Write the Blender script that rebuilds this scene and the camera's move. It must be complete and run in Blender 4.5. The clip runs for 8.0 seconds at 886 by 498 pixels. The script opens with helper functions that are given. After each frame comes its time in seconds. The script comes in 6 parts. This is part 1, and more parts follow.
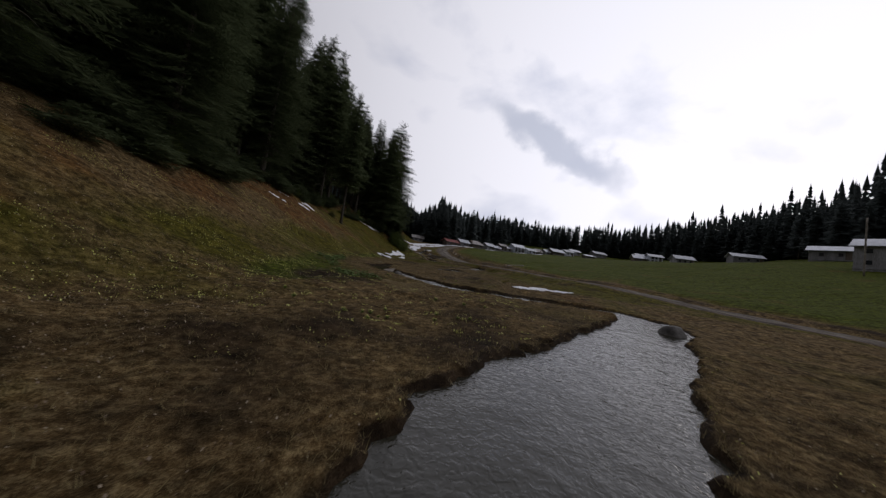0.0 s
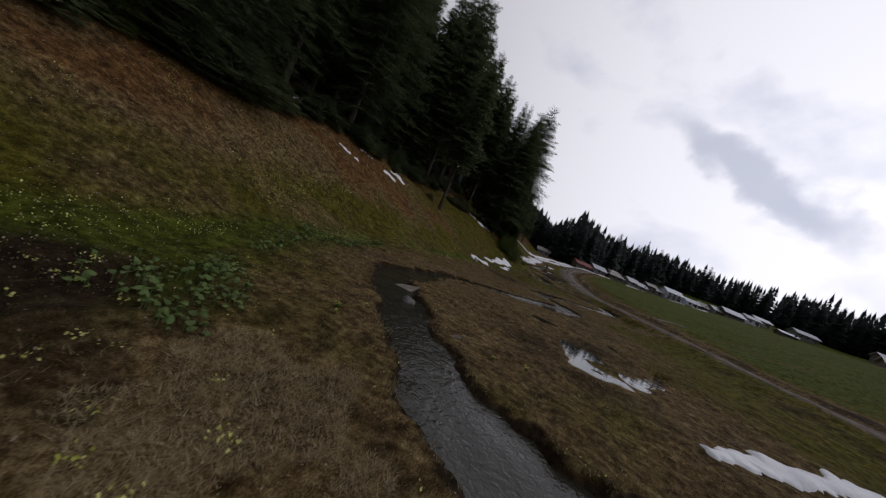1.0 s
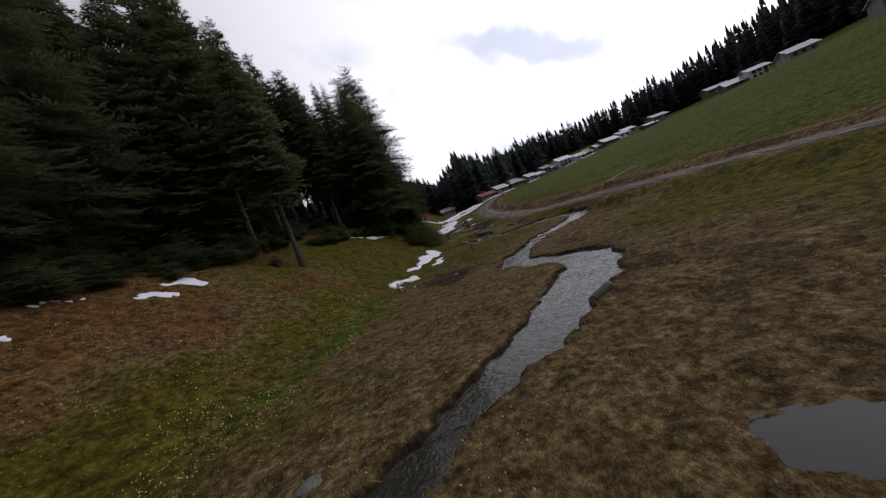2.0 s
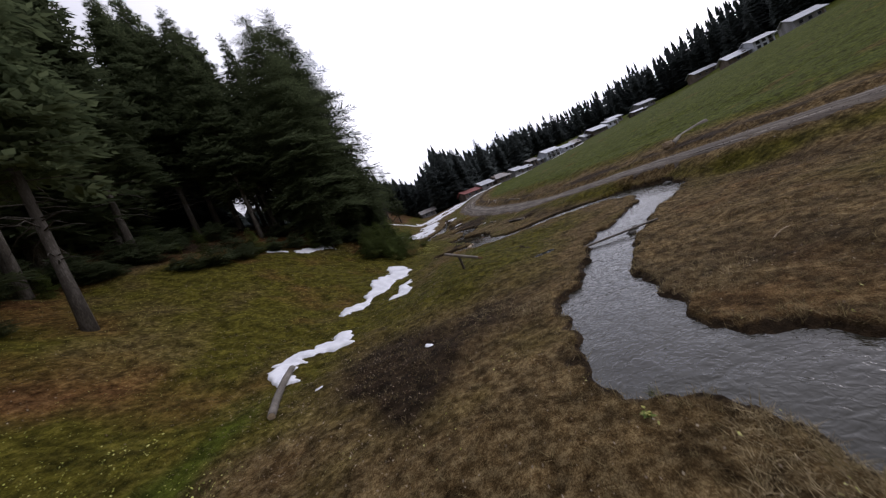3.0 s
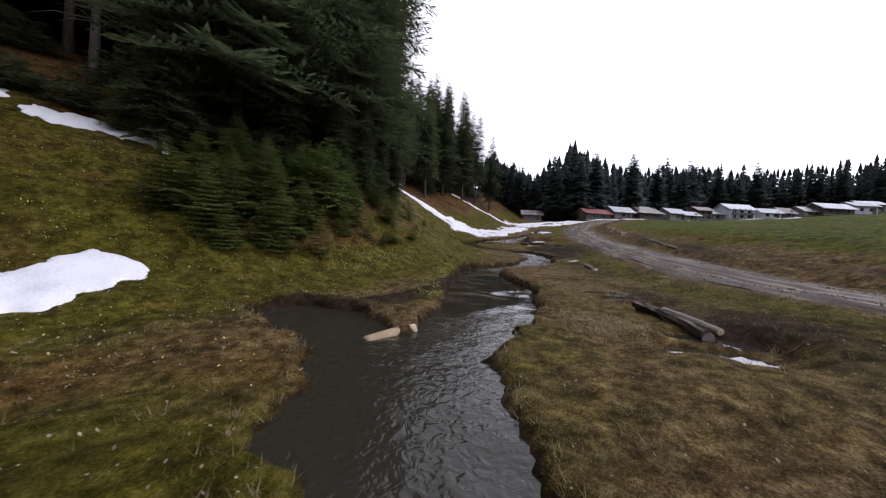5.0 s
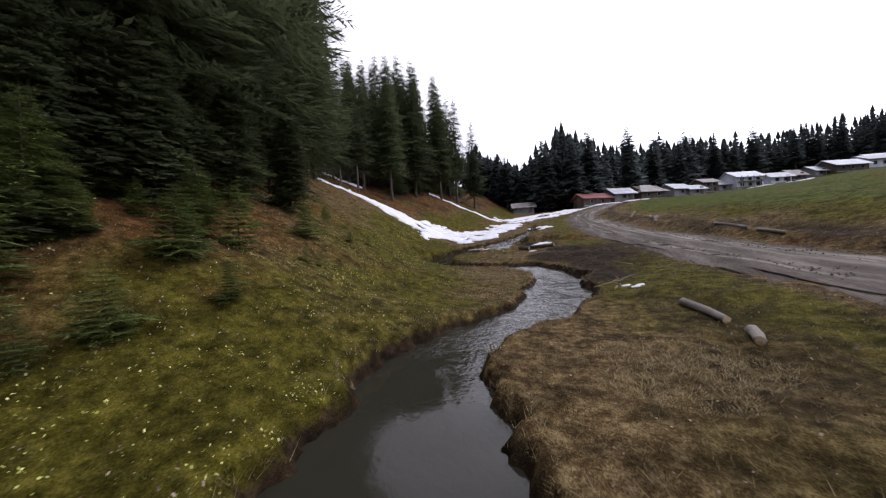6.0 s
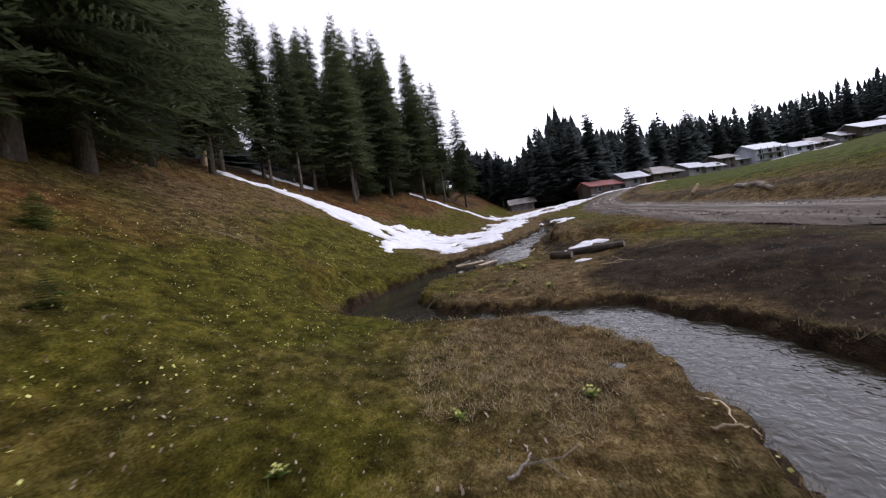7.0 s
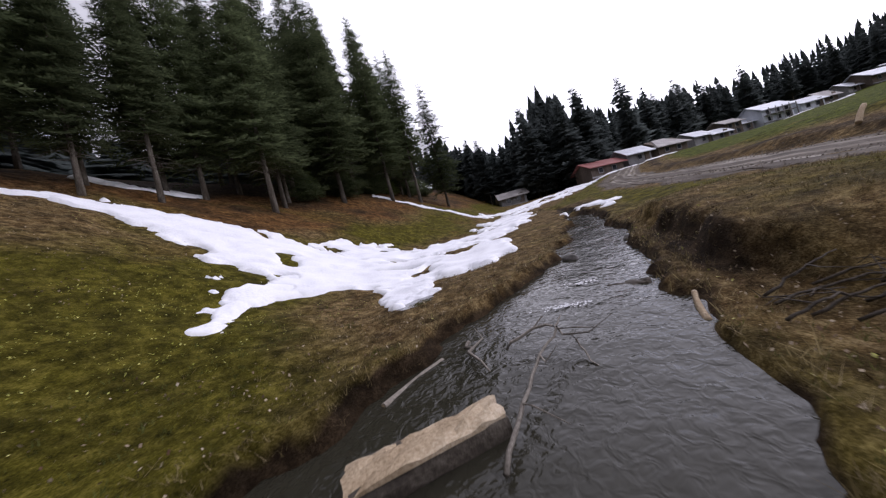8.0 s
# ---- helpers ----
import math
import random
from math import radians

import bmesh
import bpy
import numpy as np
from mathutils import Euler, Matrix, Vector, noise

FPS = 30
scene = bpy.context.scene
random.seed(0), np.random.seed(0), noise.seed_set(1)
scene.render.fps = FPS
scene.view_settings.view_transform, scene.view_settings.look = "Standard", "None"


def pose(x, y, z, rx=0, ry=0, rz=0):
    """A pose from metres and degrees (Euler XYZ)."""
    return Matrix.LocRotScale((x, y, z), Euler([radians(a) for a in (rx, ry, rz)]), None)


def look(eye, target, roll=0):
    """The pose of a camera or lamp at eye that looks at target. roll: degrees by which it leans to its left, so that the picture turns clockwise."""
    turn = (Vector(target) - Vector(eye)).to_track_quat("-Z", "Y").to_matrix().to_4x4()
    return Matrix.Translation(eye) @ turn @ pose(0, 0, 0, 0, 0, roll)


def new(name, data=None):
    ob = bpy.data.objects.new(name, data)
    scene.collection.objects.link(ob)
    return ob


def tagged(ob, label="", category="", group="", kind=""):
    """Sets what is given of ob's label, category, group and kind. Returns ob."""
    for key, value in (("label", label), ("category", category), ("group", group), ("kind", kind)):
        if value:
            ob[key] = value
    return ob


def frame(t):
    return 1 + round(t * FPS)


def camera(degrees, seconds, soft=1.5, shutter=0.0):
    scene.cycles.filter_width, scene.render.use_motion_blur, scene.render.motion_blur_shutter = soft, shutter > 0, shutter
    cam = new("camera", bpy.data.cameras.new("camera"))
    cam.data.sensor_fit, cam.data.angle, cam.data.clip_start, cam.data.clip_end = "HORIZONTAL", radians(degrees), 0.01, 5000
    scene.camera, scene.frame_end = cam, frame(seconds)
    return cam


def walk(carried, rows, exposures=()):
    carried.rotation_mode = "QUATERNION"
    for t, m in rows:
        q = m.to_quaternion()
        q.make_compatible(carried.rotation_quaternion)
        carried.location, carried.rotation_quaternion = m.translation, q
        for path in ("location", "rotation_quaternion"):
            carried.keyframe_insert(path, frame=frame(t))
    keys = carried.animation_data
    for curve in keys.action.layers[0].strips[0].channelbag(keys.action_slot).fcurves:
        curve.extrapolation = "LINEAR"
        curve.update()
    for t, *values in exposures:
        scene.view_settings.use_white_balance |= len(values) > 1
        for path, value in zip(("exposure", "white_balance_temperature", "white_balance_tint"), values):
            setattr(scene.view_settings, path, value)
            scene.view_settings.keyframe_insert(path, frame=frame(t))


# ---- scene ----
cam = camera(107.4, 8.0, soft=1.25, shutter=0.045)
# seconds, eye (metres), yaw to the left, pitch up, roll (degrees)
ROWS = [
    (0, 0, 0.001, 0, -0.26, 3.34, 8.29),
    (0.5, 1.231, 6.391, 0.746, 11.35, 1.42, 19.18),
    (1, 1.267, 12.671, 1.424, 21.34, -1.86, 22.69),
    (1.5, 0.018, 19.137, 2.125, 15.1, -0.68, -1.88),
    (1.7, -0.629, 21.599, 2.503, 11.53, -0.91, -13.8),
    (2.8, -2.386, 37.026, 2.728, 5.59, -1.95, -24.64),
    (3, -2.169, 39.55, 2.574, 5.04, -1.97, -23.33),
    (3.5, -1.229, 45.421, 2.388, 8.39, -0.77, -11.23),
    (4, -0.499, 51.356, 2.427, 13.51, -0.37, 0.92),
    (4.2, -0.205, 53.297, 2.406, 15.89, -0.25, 2.74),
    (5.3, 0.324, 62.403, 2.768, 23.79, -0.63, 1.88),
    (5.5, -0.125, 64.213, 3.006, 22.83, -0.56, -0.31),
    (6, -1.358, 68.912, 3.354, 21.45, -0.02, -3.56),
    (6.5, -2.546, 73.441, 3.542, 21.36, 0.58, -5.97),
    (7, -3.721, 78.102, 3.619, 20.85, 1.12, -8.49),
    (7.5, -4.807, 82.703, 3.991, 19.89, 1.2, -11.45),
    (8, -6.042, 87.639, 4.293, 19.04, 1.67, -14.83),
]


def eye_pose(x, y, z, yaw, pitch, roll):
    return pose(x, y, z, 90 + pitch, 0, yaw) @ pose(0, 0, 0, 0, 0, roll)


walk(cam, [(t, eye_pose(*row)) for t, *row in ROWS],
     exposures=[(0, -2.73, 6270, 15), (1, -2.69, 6270, 15), (1.6, -2.47, 6270, 15), (3, -1.8, 6080, 19), (3.5, -1.7, 6080, 19), (4.2, -1.65, 6080, 20), (5.4, -1.32, 6080, 20), (6.5, -1.31, 6080, 20), (8, -1.4, 6080, 22)])


# ---- light ----
world = bpy.data.worlds.new("overcast_sky")
scene.world = world
world.use_nodes = True
SUN_EL, SUN_AZ = radians(11.0), radians(50.0)      # azimuth clockwise from +y


def sky_nodes():
    nt = world.node_tree
    nt.nodes.clear()
    out = nt.nodes.new("ShaderNodeOutputWorld")
    sky = nt.nodes.new("ShaderNodeTexSky")
    sky.sky_type, sky.sun_disc = "NISHITA", False
    sky.sun_elevation, sky.sun_rotation = SUN_EL, SUN_AZ
    sky.dust_density = 3.0
    blue = nt.nodes.new("ShaderNodeBackground")
    blue.inputs["Strength"].default_value = 0.1
    nt.links.new(sky.outputs[0], blue.inputs[0])
    geo = nt.nodes.new("ShaderNodeTexCoord")
    stretch = nt.nodes.new("ShaderNodeMapping")
    stretch.inputs["Scale"].default_value = (1.5, 1.5, 2.4)
    stretch.inputs["Rotation"].default_value = (0.0, 0.35, 0.3)
    nt.links.new(geo.outputs["Generated"], stretch.inputs[0])
    fog = nt.nodes.new("ShaderNodeTexNoise")
    fog.inputs["Scale"].default_value, fog.inputs["Detail"].default_value = 1.9, 6.0
    fog.inputs["Roughness"].default_value, fog.inputs["Distortion"].default_value = 0.5, 0.15
    nt.links.new(stretch.outputs[0], fog.inputs["Vector"])
    ramp = nt.nodes.new("ShaderNodeValToRGB")
    ramp.color_ramp.elements[0].position, ramp.color_ramp.elements[0].color = 0.31, (0.66, 0.69, 0.78, 1)
    ramp.color_ramp.elements[1].position, ramp.color_ramp.elements[1].color = 0.47, (0.95, 0.95, 0.98, 1)
    nt.links.new(fog.outputs["Fac"], ramp.inputs[0])
    # brighter cloud towards the sun
    toward = nt.nodes.new("ShaderNodeVectorMath")
    toward.operation = "DOT_PRODUCT"
    toward.inputs[1].default_value = (math.sin(SUN_AZ) * math.cos(SUN_EL), math.cos(SUN_AZ) * math.cos(SUN_EL), math.sin(SUN_EL))
    nt.links.new(geo.outputs["Generated"], toward.inputs[0])
    glow = nt.nodes.new("ShaderNodeMapRange")
    glow.inputs["From Min"].default_value, glow.inputs["From Max"].default_value = -0.25, 1.0
    glow.inputs["To Min"].default_value, glow.inputs["To Max"].default_value = 1.65, 8.2
    nt.links.new(toward.outputs["Value"], glow.inputs[0])
    # one long grey cloud hanging over the ridge
    heart = Vector((0.268, 0.884, 0.383)).normalized()
    along = Vector((0.889, -0.099, -0.444))
    along = (along - heart * along.dot(heart)).normalized()
    wisp = nt.nodes.new("ShaderNodeTexNoise")
    wisp.inputs["Scale"].default_value, wisp.inputs["Detail"].default_value = 9.0, 6.0
    nt.links.new(geo.outputs["Generated"], wisp.inputs["Vector"])
    bent = nt.nodes.new("ShaderNodeMix")
    bent.data_type, bent.blend_type = "RGBA", "LINEAR_LIGHT"
    bent.inputs[0].default_value = 0.09
    nt.links.new(geo.outputs["Generated"], bent.inputs[6])
    nt.links.new(wisp.outputs["Color"], bent.inputs[7])
    squares = []
    for way, reach in ((along, 0.25), (heart.cross(along), 0.062)):
        dot = nt.nodes.new("ShaderNodeVectorMath")
        dot.operation = "DOT_PRODUCT"
        dot.inputs[1].default_value = way / reach
        nt.links.new(bent.outputs[2], dot.inputs[0])
        sq = nt.nodes.new("ShaderNodeMath")
        sq.operation = "MULTIPLY"
        nt.links.new(dot.outputs["Value"], sq.inputs[0])
        nt.links.new(dot.outputs["Value"], sq.inputs[1])
        squares.append(sq.outputs[0])
    far_off = nt.nodes.new("ShaderNodeMath")
    far_off.operation = "ADD"
    nt.links.new(squares[0], far_off.inputs[0])
    nt.links.new(squares[1], far_off.inputs[1])
    edge = nt.nodes.new("ShaderNodeMapRange")
    edge.interpolation_type = "SMOOTHSTEP"
    for key, value in (("From Min", 0.1), ("From Max", 1.3), ("To Min", 0.8), ("To Max", 0.0)):
        edge.inputs[key].default_value = value
    nt.links.new(far_off.outputs[0], edge.inputs[0])
    facing = nt.nodes.new("ShaderNodeVectorMath")
    facing.operation = "DOT_PRODUCT"
    facing.inputs[1].default_value = heart
    nt.links.new(geo.outputs["Generated"], facing.inputs[0])
    front = nt.nodes.new("ShaderNodeMath")
    front.operation = "GREATER_THAN"
    front.inputs[1].default_value = 0.5
    nt.links.new(facing.outputs["Value"], front.inputs[0])
    amount = nt.nodes.new("ShaderNodeMath")
    amount.operation = "MULTIPLY"
    nt.links.new(edge.outputs[0], amount.inputs[0])
    nt.links.new(front.outputs[0], amount.inputs[1])
    grey = nt.nodes.new("ShaderNodeMix")
    grey.data_type = "RGBA"
    grey.inputs[7].default_value = (0.47, 0.51, 0.60, 1)
    nt.links.new(amount.outputs[0], grey.inputs[0])
    nt.links.new(ramp.outputs[0], grey.inputs[6])
    cloud = nt.nodes.new("ShaderNodeBackground")
    nt.links.new(grey.outputs[2], cloud.inputs[0])
    nt.links.new(glow.outputs[0], cloud.inputs[1])
    mix = nt.nodes.new("ShaderNodeMixShader")
    mix.inputs[0].default_value = 0.88
    nt.links.new(blue.outputs[0], mix.inputs[1])
    nt.links.new(cloud.outputs[0], mix.inputs[2])
    nt.links.new(mix.outputs[0], out.inputs[0])


sky_nodes()
sun = new("sun", bpy.data.lights.new("sun", "SUN"))
sun.data.energy, sun.data.angle, sun.data.color = 1.0, radians(14), (1.0, 0.93, 0.82)
sun.matrix_world = look((0, 0, 0), (-math.sin(SUN_AZ) * math.cos(SUN_EL), -math.cos(SUN_AZ) * math.cos(SUN_EL), -math.sin(SUN_EL)))


# ---- materials ----
def material(name, stops, scale=4.0, rough=0.9, bump=0.3, fine=60.0, metal=0.0, spread=0.0, mix_fine=0.45, spec=0.3, coords="Object", squash=(1, 1, 1)):
    """A two-scale noise material: stops are (position, colour) of the broad noise, fine grain on top, bump, and a spread of value per object."""
    mat = bpy.data.materials.new(name)
    mat.use_nodes = True
    nt = mat.node_tree
    bsdf = nt.nodes["Principled BSDF"]
    bsdf.inputs["Roughness"].default_value, bsdf.inputs["Metallic"].default_value = rough, metal
    bsdf.inputs["Specular IOR Level"].default_value = spec
    tc = nt.nodes.new("ShaderNodeTexCoord")
    mp = nt.nodes.new("ShaderNodeMapping")
    mp.inputs["Scale"].default_value = squash
    nt.links.new(tc.outputs[coords], mp.inputs[0])
    big = nt.nodes.new("ShaderNodeTexNoise")
    big.inputs["Scale"].default_value, big.inputs["Detail"].default_value = scale, 5
    small = nt.nodes.new("ShaderNodeTexNoise")
    small.inputs["Scale"].default_value, small.inputs["Detail"].default_value = fine, 4
    for n in (big, small):
        nt.links.new(mp.outputs[0], n.inputs["Vector"])
    blend = nt.nodes.new("ShaderNodeMix")
    blend.inputs[0].default_value = mix_fine
    nt.links.new(big.outputs["Fac"], blend.inputs[2])
    nt.links.new(small.outputs["Fac"], blend.inputs[3])
    ramp = nt.nodes.new("ShaderNodeValToRGB")
    els = ramp.color_ramp.elements
    while len(els) < len(stops):
        els.new(0.5)
    for e, (p, c) in zip(els, stops):
        e.position, e.color = p, (*c, 1)
    nt.links.new(blend.outputs[0], ramp.inputs[0])
    last = ramp.outputs[0]
    if spread:
        info = nt.nodes.new("ShaderNodeObjectInfo")
        rng = nt.nodes.new("ShaderNodeMapRange")
        rng.inputs["To Min"].default_value, rng.inputs["To Max"].default_value = 1 - spread, 1 + spread
        nt.links.new(info.outputs["Random"], rng.inputs[0])
        hsv = nt.nodes.new("ShaderNodeHueSaturation")
        nt.links.new(rng.outputs[0], hsv.inputs["Value"])
        nt.links.new(last, hsv.inputs["Color"])
        last = hsv.outputs[0]
    nt.links.new(last, bsdf.inputs["Base Color"])
    if bump:
        b = nt.nodes.new("ShaderNodeBump")
        b.inputs["Strength"].default_value, b.inputs["Distance"].default_value = bump, 0.03
        nt.links.new(blend.outputs[0], b.inputs["Height"])
        nt.links.new(b.outputs[0], bsdf.inputs["Normal"])
    return mat


def island_leaf(name, dark, light, rough=0.75, through_light=0.0, spec=0.15):
    mat = bpy.data.materials.new(name)
    mat.use_nodes = True
    nt = mat.node_tree
    bsdf = nt.nodes["Principled BSDF"]
    bsdf.inputs["Roughness"].default_value = rough
    bsdf.inputs["Specular IOR Level"].default_value = spec
    geo = nt.nodes.new("ShaderNodeNewGeometry")
    ramp = nt.nodes.new("ShaderNodeValToRGB")
    ramp.color_ramp.elements[0].color, ramp.color_ramp.elements[1].color = (*dark, 1), (*light, 1)
    nt.links.new(geo.outputs["Random Per Island"], ramp.inputs[0])
    info = nt.nodes.new("ShaderNodeObjectInfo")
    rng = nt.nodes.new("ShaderNodeMapRange")
    rng.inputs["To Min"].default_value, rng.inputs["To Max"].default_value = 0.7, 1.25
    nt.links.new(info.outputs["Random"], rng.inputs[0])
    hsv = nt.nodes.new("ShaderNodeHueSaturation")
    nt.links.new(rng.outputs[0], hsv.inputs["Value"])
    nt.links.new(ramp.outputs[0], hsv.inputs["Color"])
    nt.links.new(hsv.outputs[0], bsdf.inputs["Base Color"])
    if through_light:
        tr = nt.nodes.new("ShaderNodeBsdfTranslucent")
        nt.links.new(hsv.outputs[0], tr.inputs[0])
        mx = nt.nodes.new("ShaderNodeMixShader")
        mx.inputs[0].default_value = through_light
        nt.links.new(bsdf.outputs[0], mx.inputs[1])
        nt.links.new(tr.outputs[0], mx.inputs[2])
        nt.links.new(mx.outputs[0], nt.nodes["Material Output"].inputs[0])
    return mat


def ground_material():
    """Winter-worn turf: brown dead grass, moss green, rusty leaf litter, and wet mud with some painted shade, spread by
    the ground's own attributes and noise.
    """
    mat = bpy.data.materials.new("worn_turf")
    mat.use_nodes = True
    nt = mat.node_tree
    bsdf = nt.nodes["Principled BSDF"]
    bsdf.inputs["Specular IOR Level"].default_value = 0.06
    tc = nt.nodes.new("ShaderNodeTexCoord")

    def noise_node(scale, detail=6, rough=0.6):
        n = nt.nodes.new("ShaderNodeTexNoise")
        n.inputs["Scale"].default_value, n.inputs["Detail"].default_value, n.inputs["Roughness"].default_value = scale, detail, rough
        nt.links.new(tc.outputs["Object"], n.inputs["Vector"])
        return n.outputs["Fac"]

    def ramp_node(fac, stops):
        r = nt.nodes.new("ShaderNodeValToRGB")
        els = r.color_ramp.elements
        while len(els) < len(stops):
            els.new(0.5)
        for e, (p, c) in zip(els, stops):
            e.position, e.color = p, (*c, 1) if len(c) == 3 else c
        nt.links.new(fac, r.inputs[0])
        return r.outputs[0]

    def mix_node(fac, a, b):
        m = nt.nodes.new("ShaderNodeMix")
        m.data_type = "RGBA"
        nt.links.new(fac, m.inputs[0])
        nt.links.new(a, m.inputs[6])
        nt.links.new(b, m.inputs[7])
        return m.outputs[2]

    def add_node(a, b, k):
        m = nt.nodes.new("ShaderNodeMath")
        m.operation, m.use_clamp = "MULTIPLY_ADD", True
        nt.links.new(b, m.inputs[0])
        m.inputs[1].default_value = k
        nt.links.new(a, m.inputs[2])
        return m.outputs[0]

    def attr(name):
        a = nt.nodes.new("ShaderNodeAttribute")
        a.attribute_name = name
        return a.outputs["Fac"]

    grain, tuft, patch, clump = noise_node(48, 5, 0.7), noise_node(6.5, 6, 0.65), noise_node(0.7, 5), noise_node(2.3, 5, 0.65)
    both = nt.nodes.new("ShaderNodeMix")
    both.inputs[0].default_value = 0.5
    nt.links.new(grain, both.inputs[2])
    nt.links.new(tuft, both.inputs[3])
    detail = both.outputs[0]
    dead = ramp_node(detail, [(0.37, (0.026, 0.014, 0.005)), (0.49, (0.118, 0.075, 0.029)), (0.61, (0.330, 0.242, 0.118))])
    green = ramp_node(detail, [(0.37, (0.024, 0.021, 0.003)), (0.5, (0.088, 0.077, 0.009)), (0.62, (0.195, 0.163, 0.030))])
    rust = ramp_node(detail, [(0.37, (0.030, 0.013, 0.005)), (0.5, (0.135, 0.066, 0.022)), (0.62, (0.290, 0.165, 0.065))])
    fresh = ramp_node(detail, [(0.37, (0.022, 0.028, 0.003)), (0.5, (0.073, 0.088, 0.009)), (0.62, (0.146, 0.164, 0.024))])
    mud_and_shade = ramp_node(detail, [(0.36, (0.012, 0.007, 0.004)), (0.5, (0.036, 0.023, 0.012)), (0.66, (0.090, 0.062, 0.036))])

    def mask(source, lo, hi, k=0.5):
        m = nt.nodes.new("ShaderNodeMapRange")
        m.inputs["From Min"].default_value, m.inputs["From Max"].default_value = lo, hi
        nt.links.new(add_node(source, patch, k), m.inputs[0])
        return m.outputs[0]

    colour = mix_node(mask(attr("green"), 0.42, 0.85), dead, green)
    colour = mix_node(mask(attr("fresh"), 0.45, 0.9), colour, fresh)
    colour = mix_node(mask(attr("rust"), 0.5, 0.9), colour, rust)
    colour = mix_node(mask(attr("mud_and_shade"), 0.5, 0.85), colour, mud_and_shade)
    # uneven growth: thick and thin clumps
    wear = nt.nodes.new("ShaderNodeMapRange")
    for key, value in (("From Min", 0.36), ("From Max", 0.64), ("To Min", 0.34), ("To Max", 1.08)):
        wear.inputs[key].default_value = value
    nt.links.new(clump, wear.inputs[0])
    hsv = nt.nodes.new("ShaderNodeHueSaturation")
    nt.links.new(wear.outputs[0], hsv.inputs["Value"])
    nt.links.new(colour, hsv.inputs["Color"])
    nt.links.new(hsv.outputs[0], bsdf.inputs["Base Color"])
    wet = nt.nodes.new("ShaderNodeMapRange")
    wet.inputs["From Min"].default_value, wet.inputs["From Max"].default_value = 0.45, 1.0
    wet.inputs["To Min"].default_value, wet.inputs["To Max"].default_value = 0.96, 0.86
    nt.links.new(attr("mud_and_shade"), wet.inputs[0])
    nt.links.new(wet.outputs[0], bsdf.inputs["Roughness"])
    b = nt.nodes.new("ShaderNodeBump")
    b.inputs["Strength"].default_value, b.inputs["Distance"].default_value = 0.9, 0.06
    nt.links.new(detail, b.inputs["Height"])
    nt.links.new(b.outputs[0], bsdf.inputs["Normal"])
    return mat


def water_material(name, tint, ripple, scale, rough=0.06, calm=False):
    mat = bpy.data.materials.new(name)
    mat.use_nodes = True
    nt = mat.node_tree
    bsdf = nt.nodes["Principled BSDF"]
    bsdf.inputs["Base Color"].default_value = (*tint, 1)
    bsdf.inputs["Roughness"].default_value = rough
    bsdf.inputs["IOR"].default_value = 1.33
    bsdf.inputs["Specular IOR Level"].default_value = 0.42
    tc = nt.nodes.new("ShaderNodeTexCoord")
    heights = []
    for k, d in ((scale, 3.0), (scale * 4.5, 2.0)):
        n = nt.nodes.new("ShaderNodeTexNoise")
        n.inputs["Scale"].default_value, n.inputs["Detail"].default_value, n.inputs["Distortion"].default_value = k, d, 0.8
        nt.links.new(tc.outputs["Object"], n.inputs["Vector"])
        heights.append(n.outputs["Fac"])
    both = nt.nodes.new("ShaderNodeMix")
    both.inputs[0].default_value = 0.35
    nt.links.new(heights[0], both.inputs[2])
    nt.links.new(heights[1], both.inputs[3])
    b = nt.nodes.new("ShaderNodeBump")
    b.inputs["Strength"].default_value, b.inputs["Distance"].default_value = ripple, 0.08
    if calm:
        still = nt.nodes.new("ShaderNodeAttribute")
        still.attribute_name = "calm"
        rough_water = nt.nodes.new("ShaderNodeMapRange")
        rough_water.inputs["To Min"].default_value, rough_water.inputs["To Max"].default_value = ripple, ripple * 0.13
        nt.links.new(still.outputs["Fac"], rough_water.inputs[0])
        nt.links.new(rough_water.outputs[0], b.inputs["Strength"])
    nt.links.new(both.outputs[0], b.inputs["Height"])
    nt.links.new(b.outputs[0], bsdf.inputs["Normal"])
    return mat


TURF = ground_material()
STREAM_WATER = water_material("brook_water", (0.028, 0.026, 0.018), 0.55, 2.1, 0.06, True)
PUDDLE_WATER = water_material("still_water", (0.030, 0.027, 0.022), 0.035, 2.0, 0.03)
SNOW = material("old_snow", [(0.3, (0.62, 0.62, 0.66)), (0.5, (0.80, 0.80, 0.83)), (0.7, (0.86, 0.86, 0.88))], 1.2, 0.85, 0.35, 22.0)
GRAVEL = material("gravel_track", [(0.36, (0.034, 0.025, 0.018)), (0.5, (0.074, 0.057, 0.042)), (0.62, (0.150, 0.126, 0.098))], 0.9, 0.8, 0.8, 14.0, mix_fine=0.45, spec=0.10, squash=(2.6, 0.3, 1))


def pale_lines(mat):
    """Paler colour in lines along the wheel ruts."""
    nt = mat.node_tree
    bsdf = nt.nodes["Principled BSDF"]
    colour = bsdf.inputs["Base Color"].links[0].from_socket
    rut = nt.nodes.new("ShaderNodeAttribute")
    rut.attribute_name = "rut"
    mix = nt.nodes.new("ShaderNodeMix")
    mix.data_type = "RGBA"
    mix.inputs[7].default_value = (0.42, 0.38, 0.325, 1)
    nt.links.new(rut.outputs["Fac"], mix.inputs[0])
    nt.links.new(colour, mix.inputs[6])
    nt.links.new(mix.outputs[2], bsdf.inputs["Base Color"])


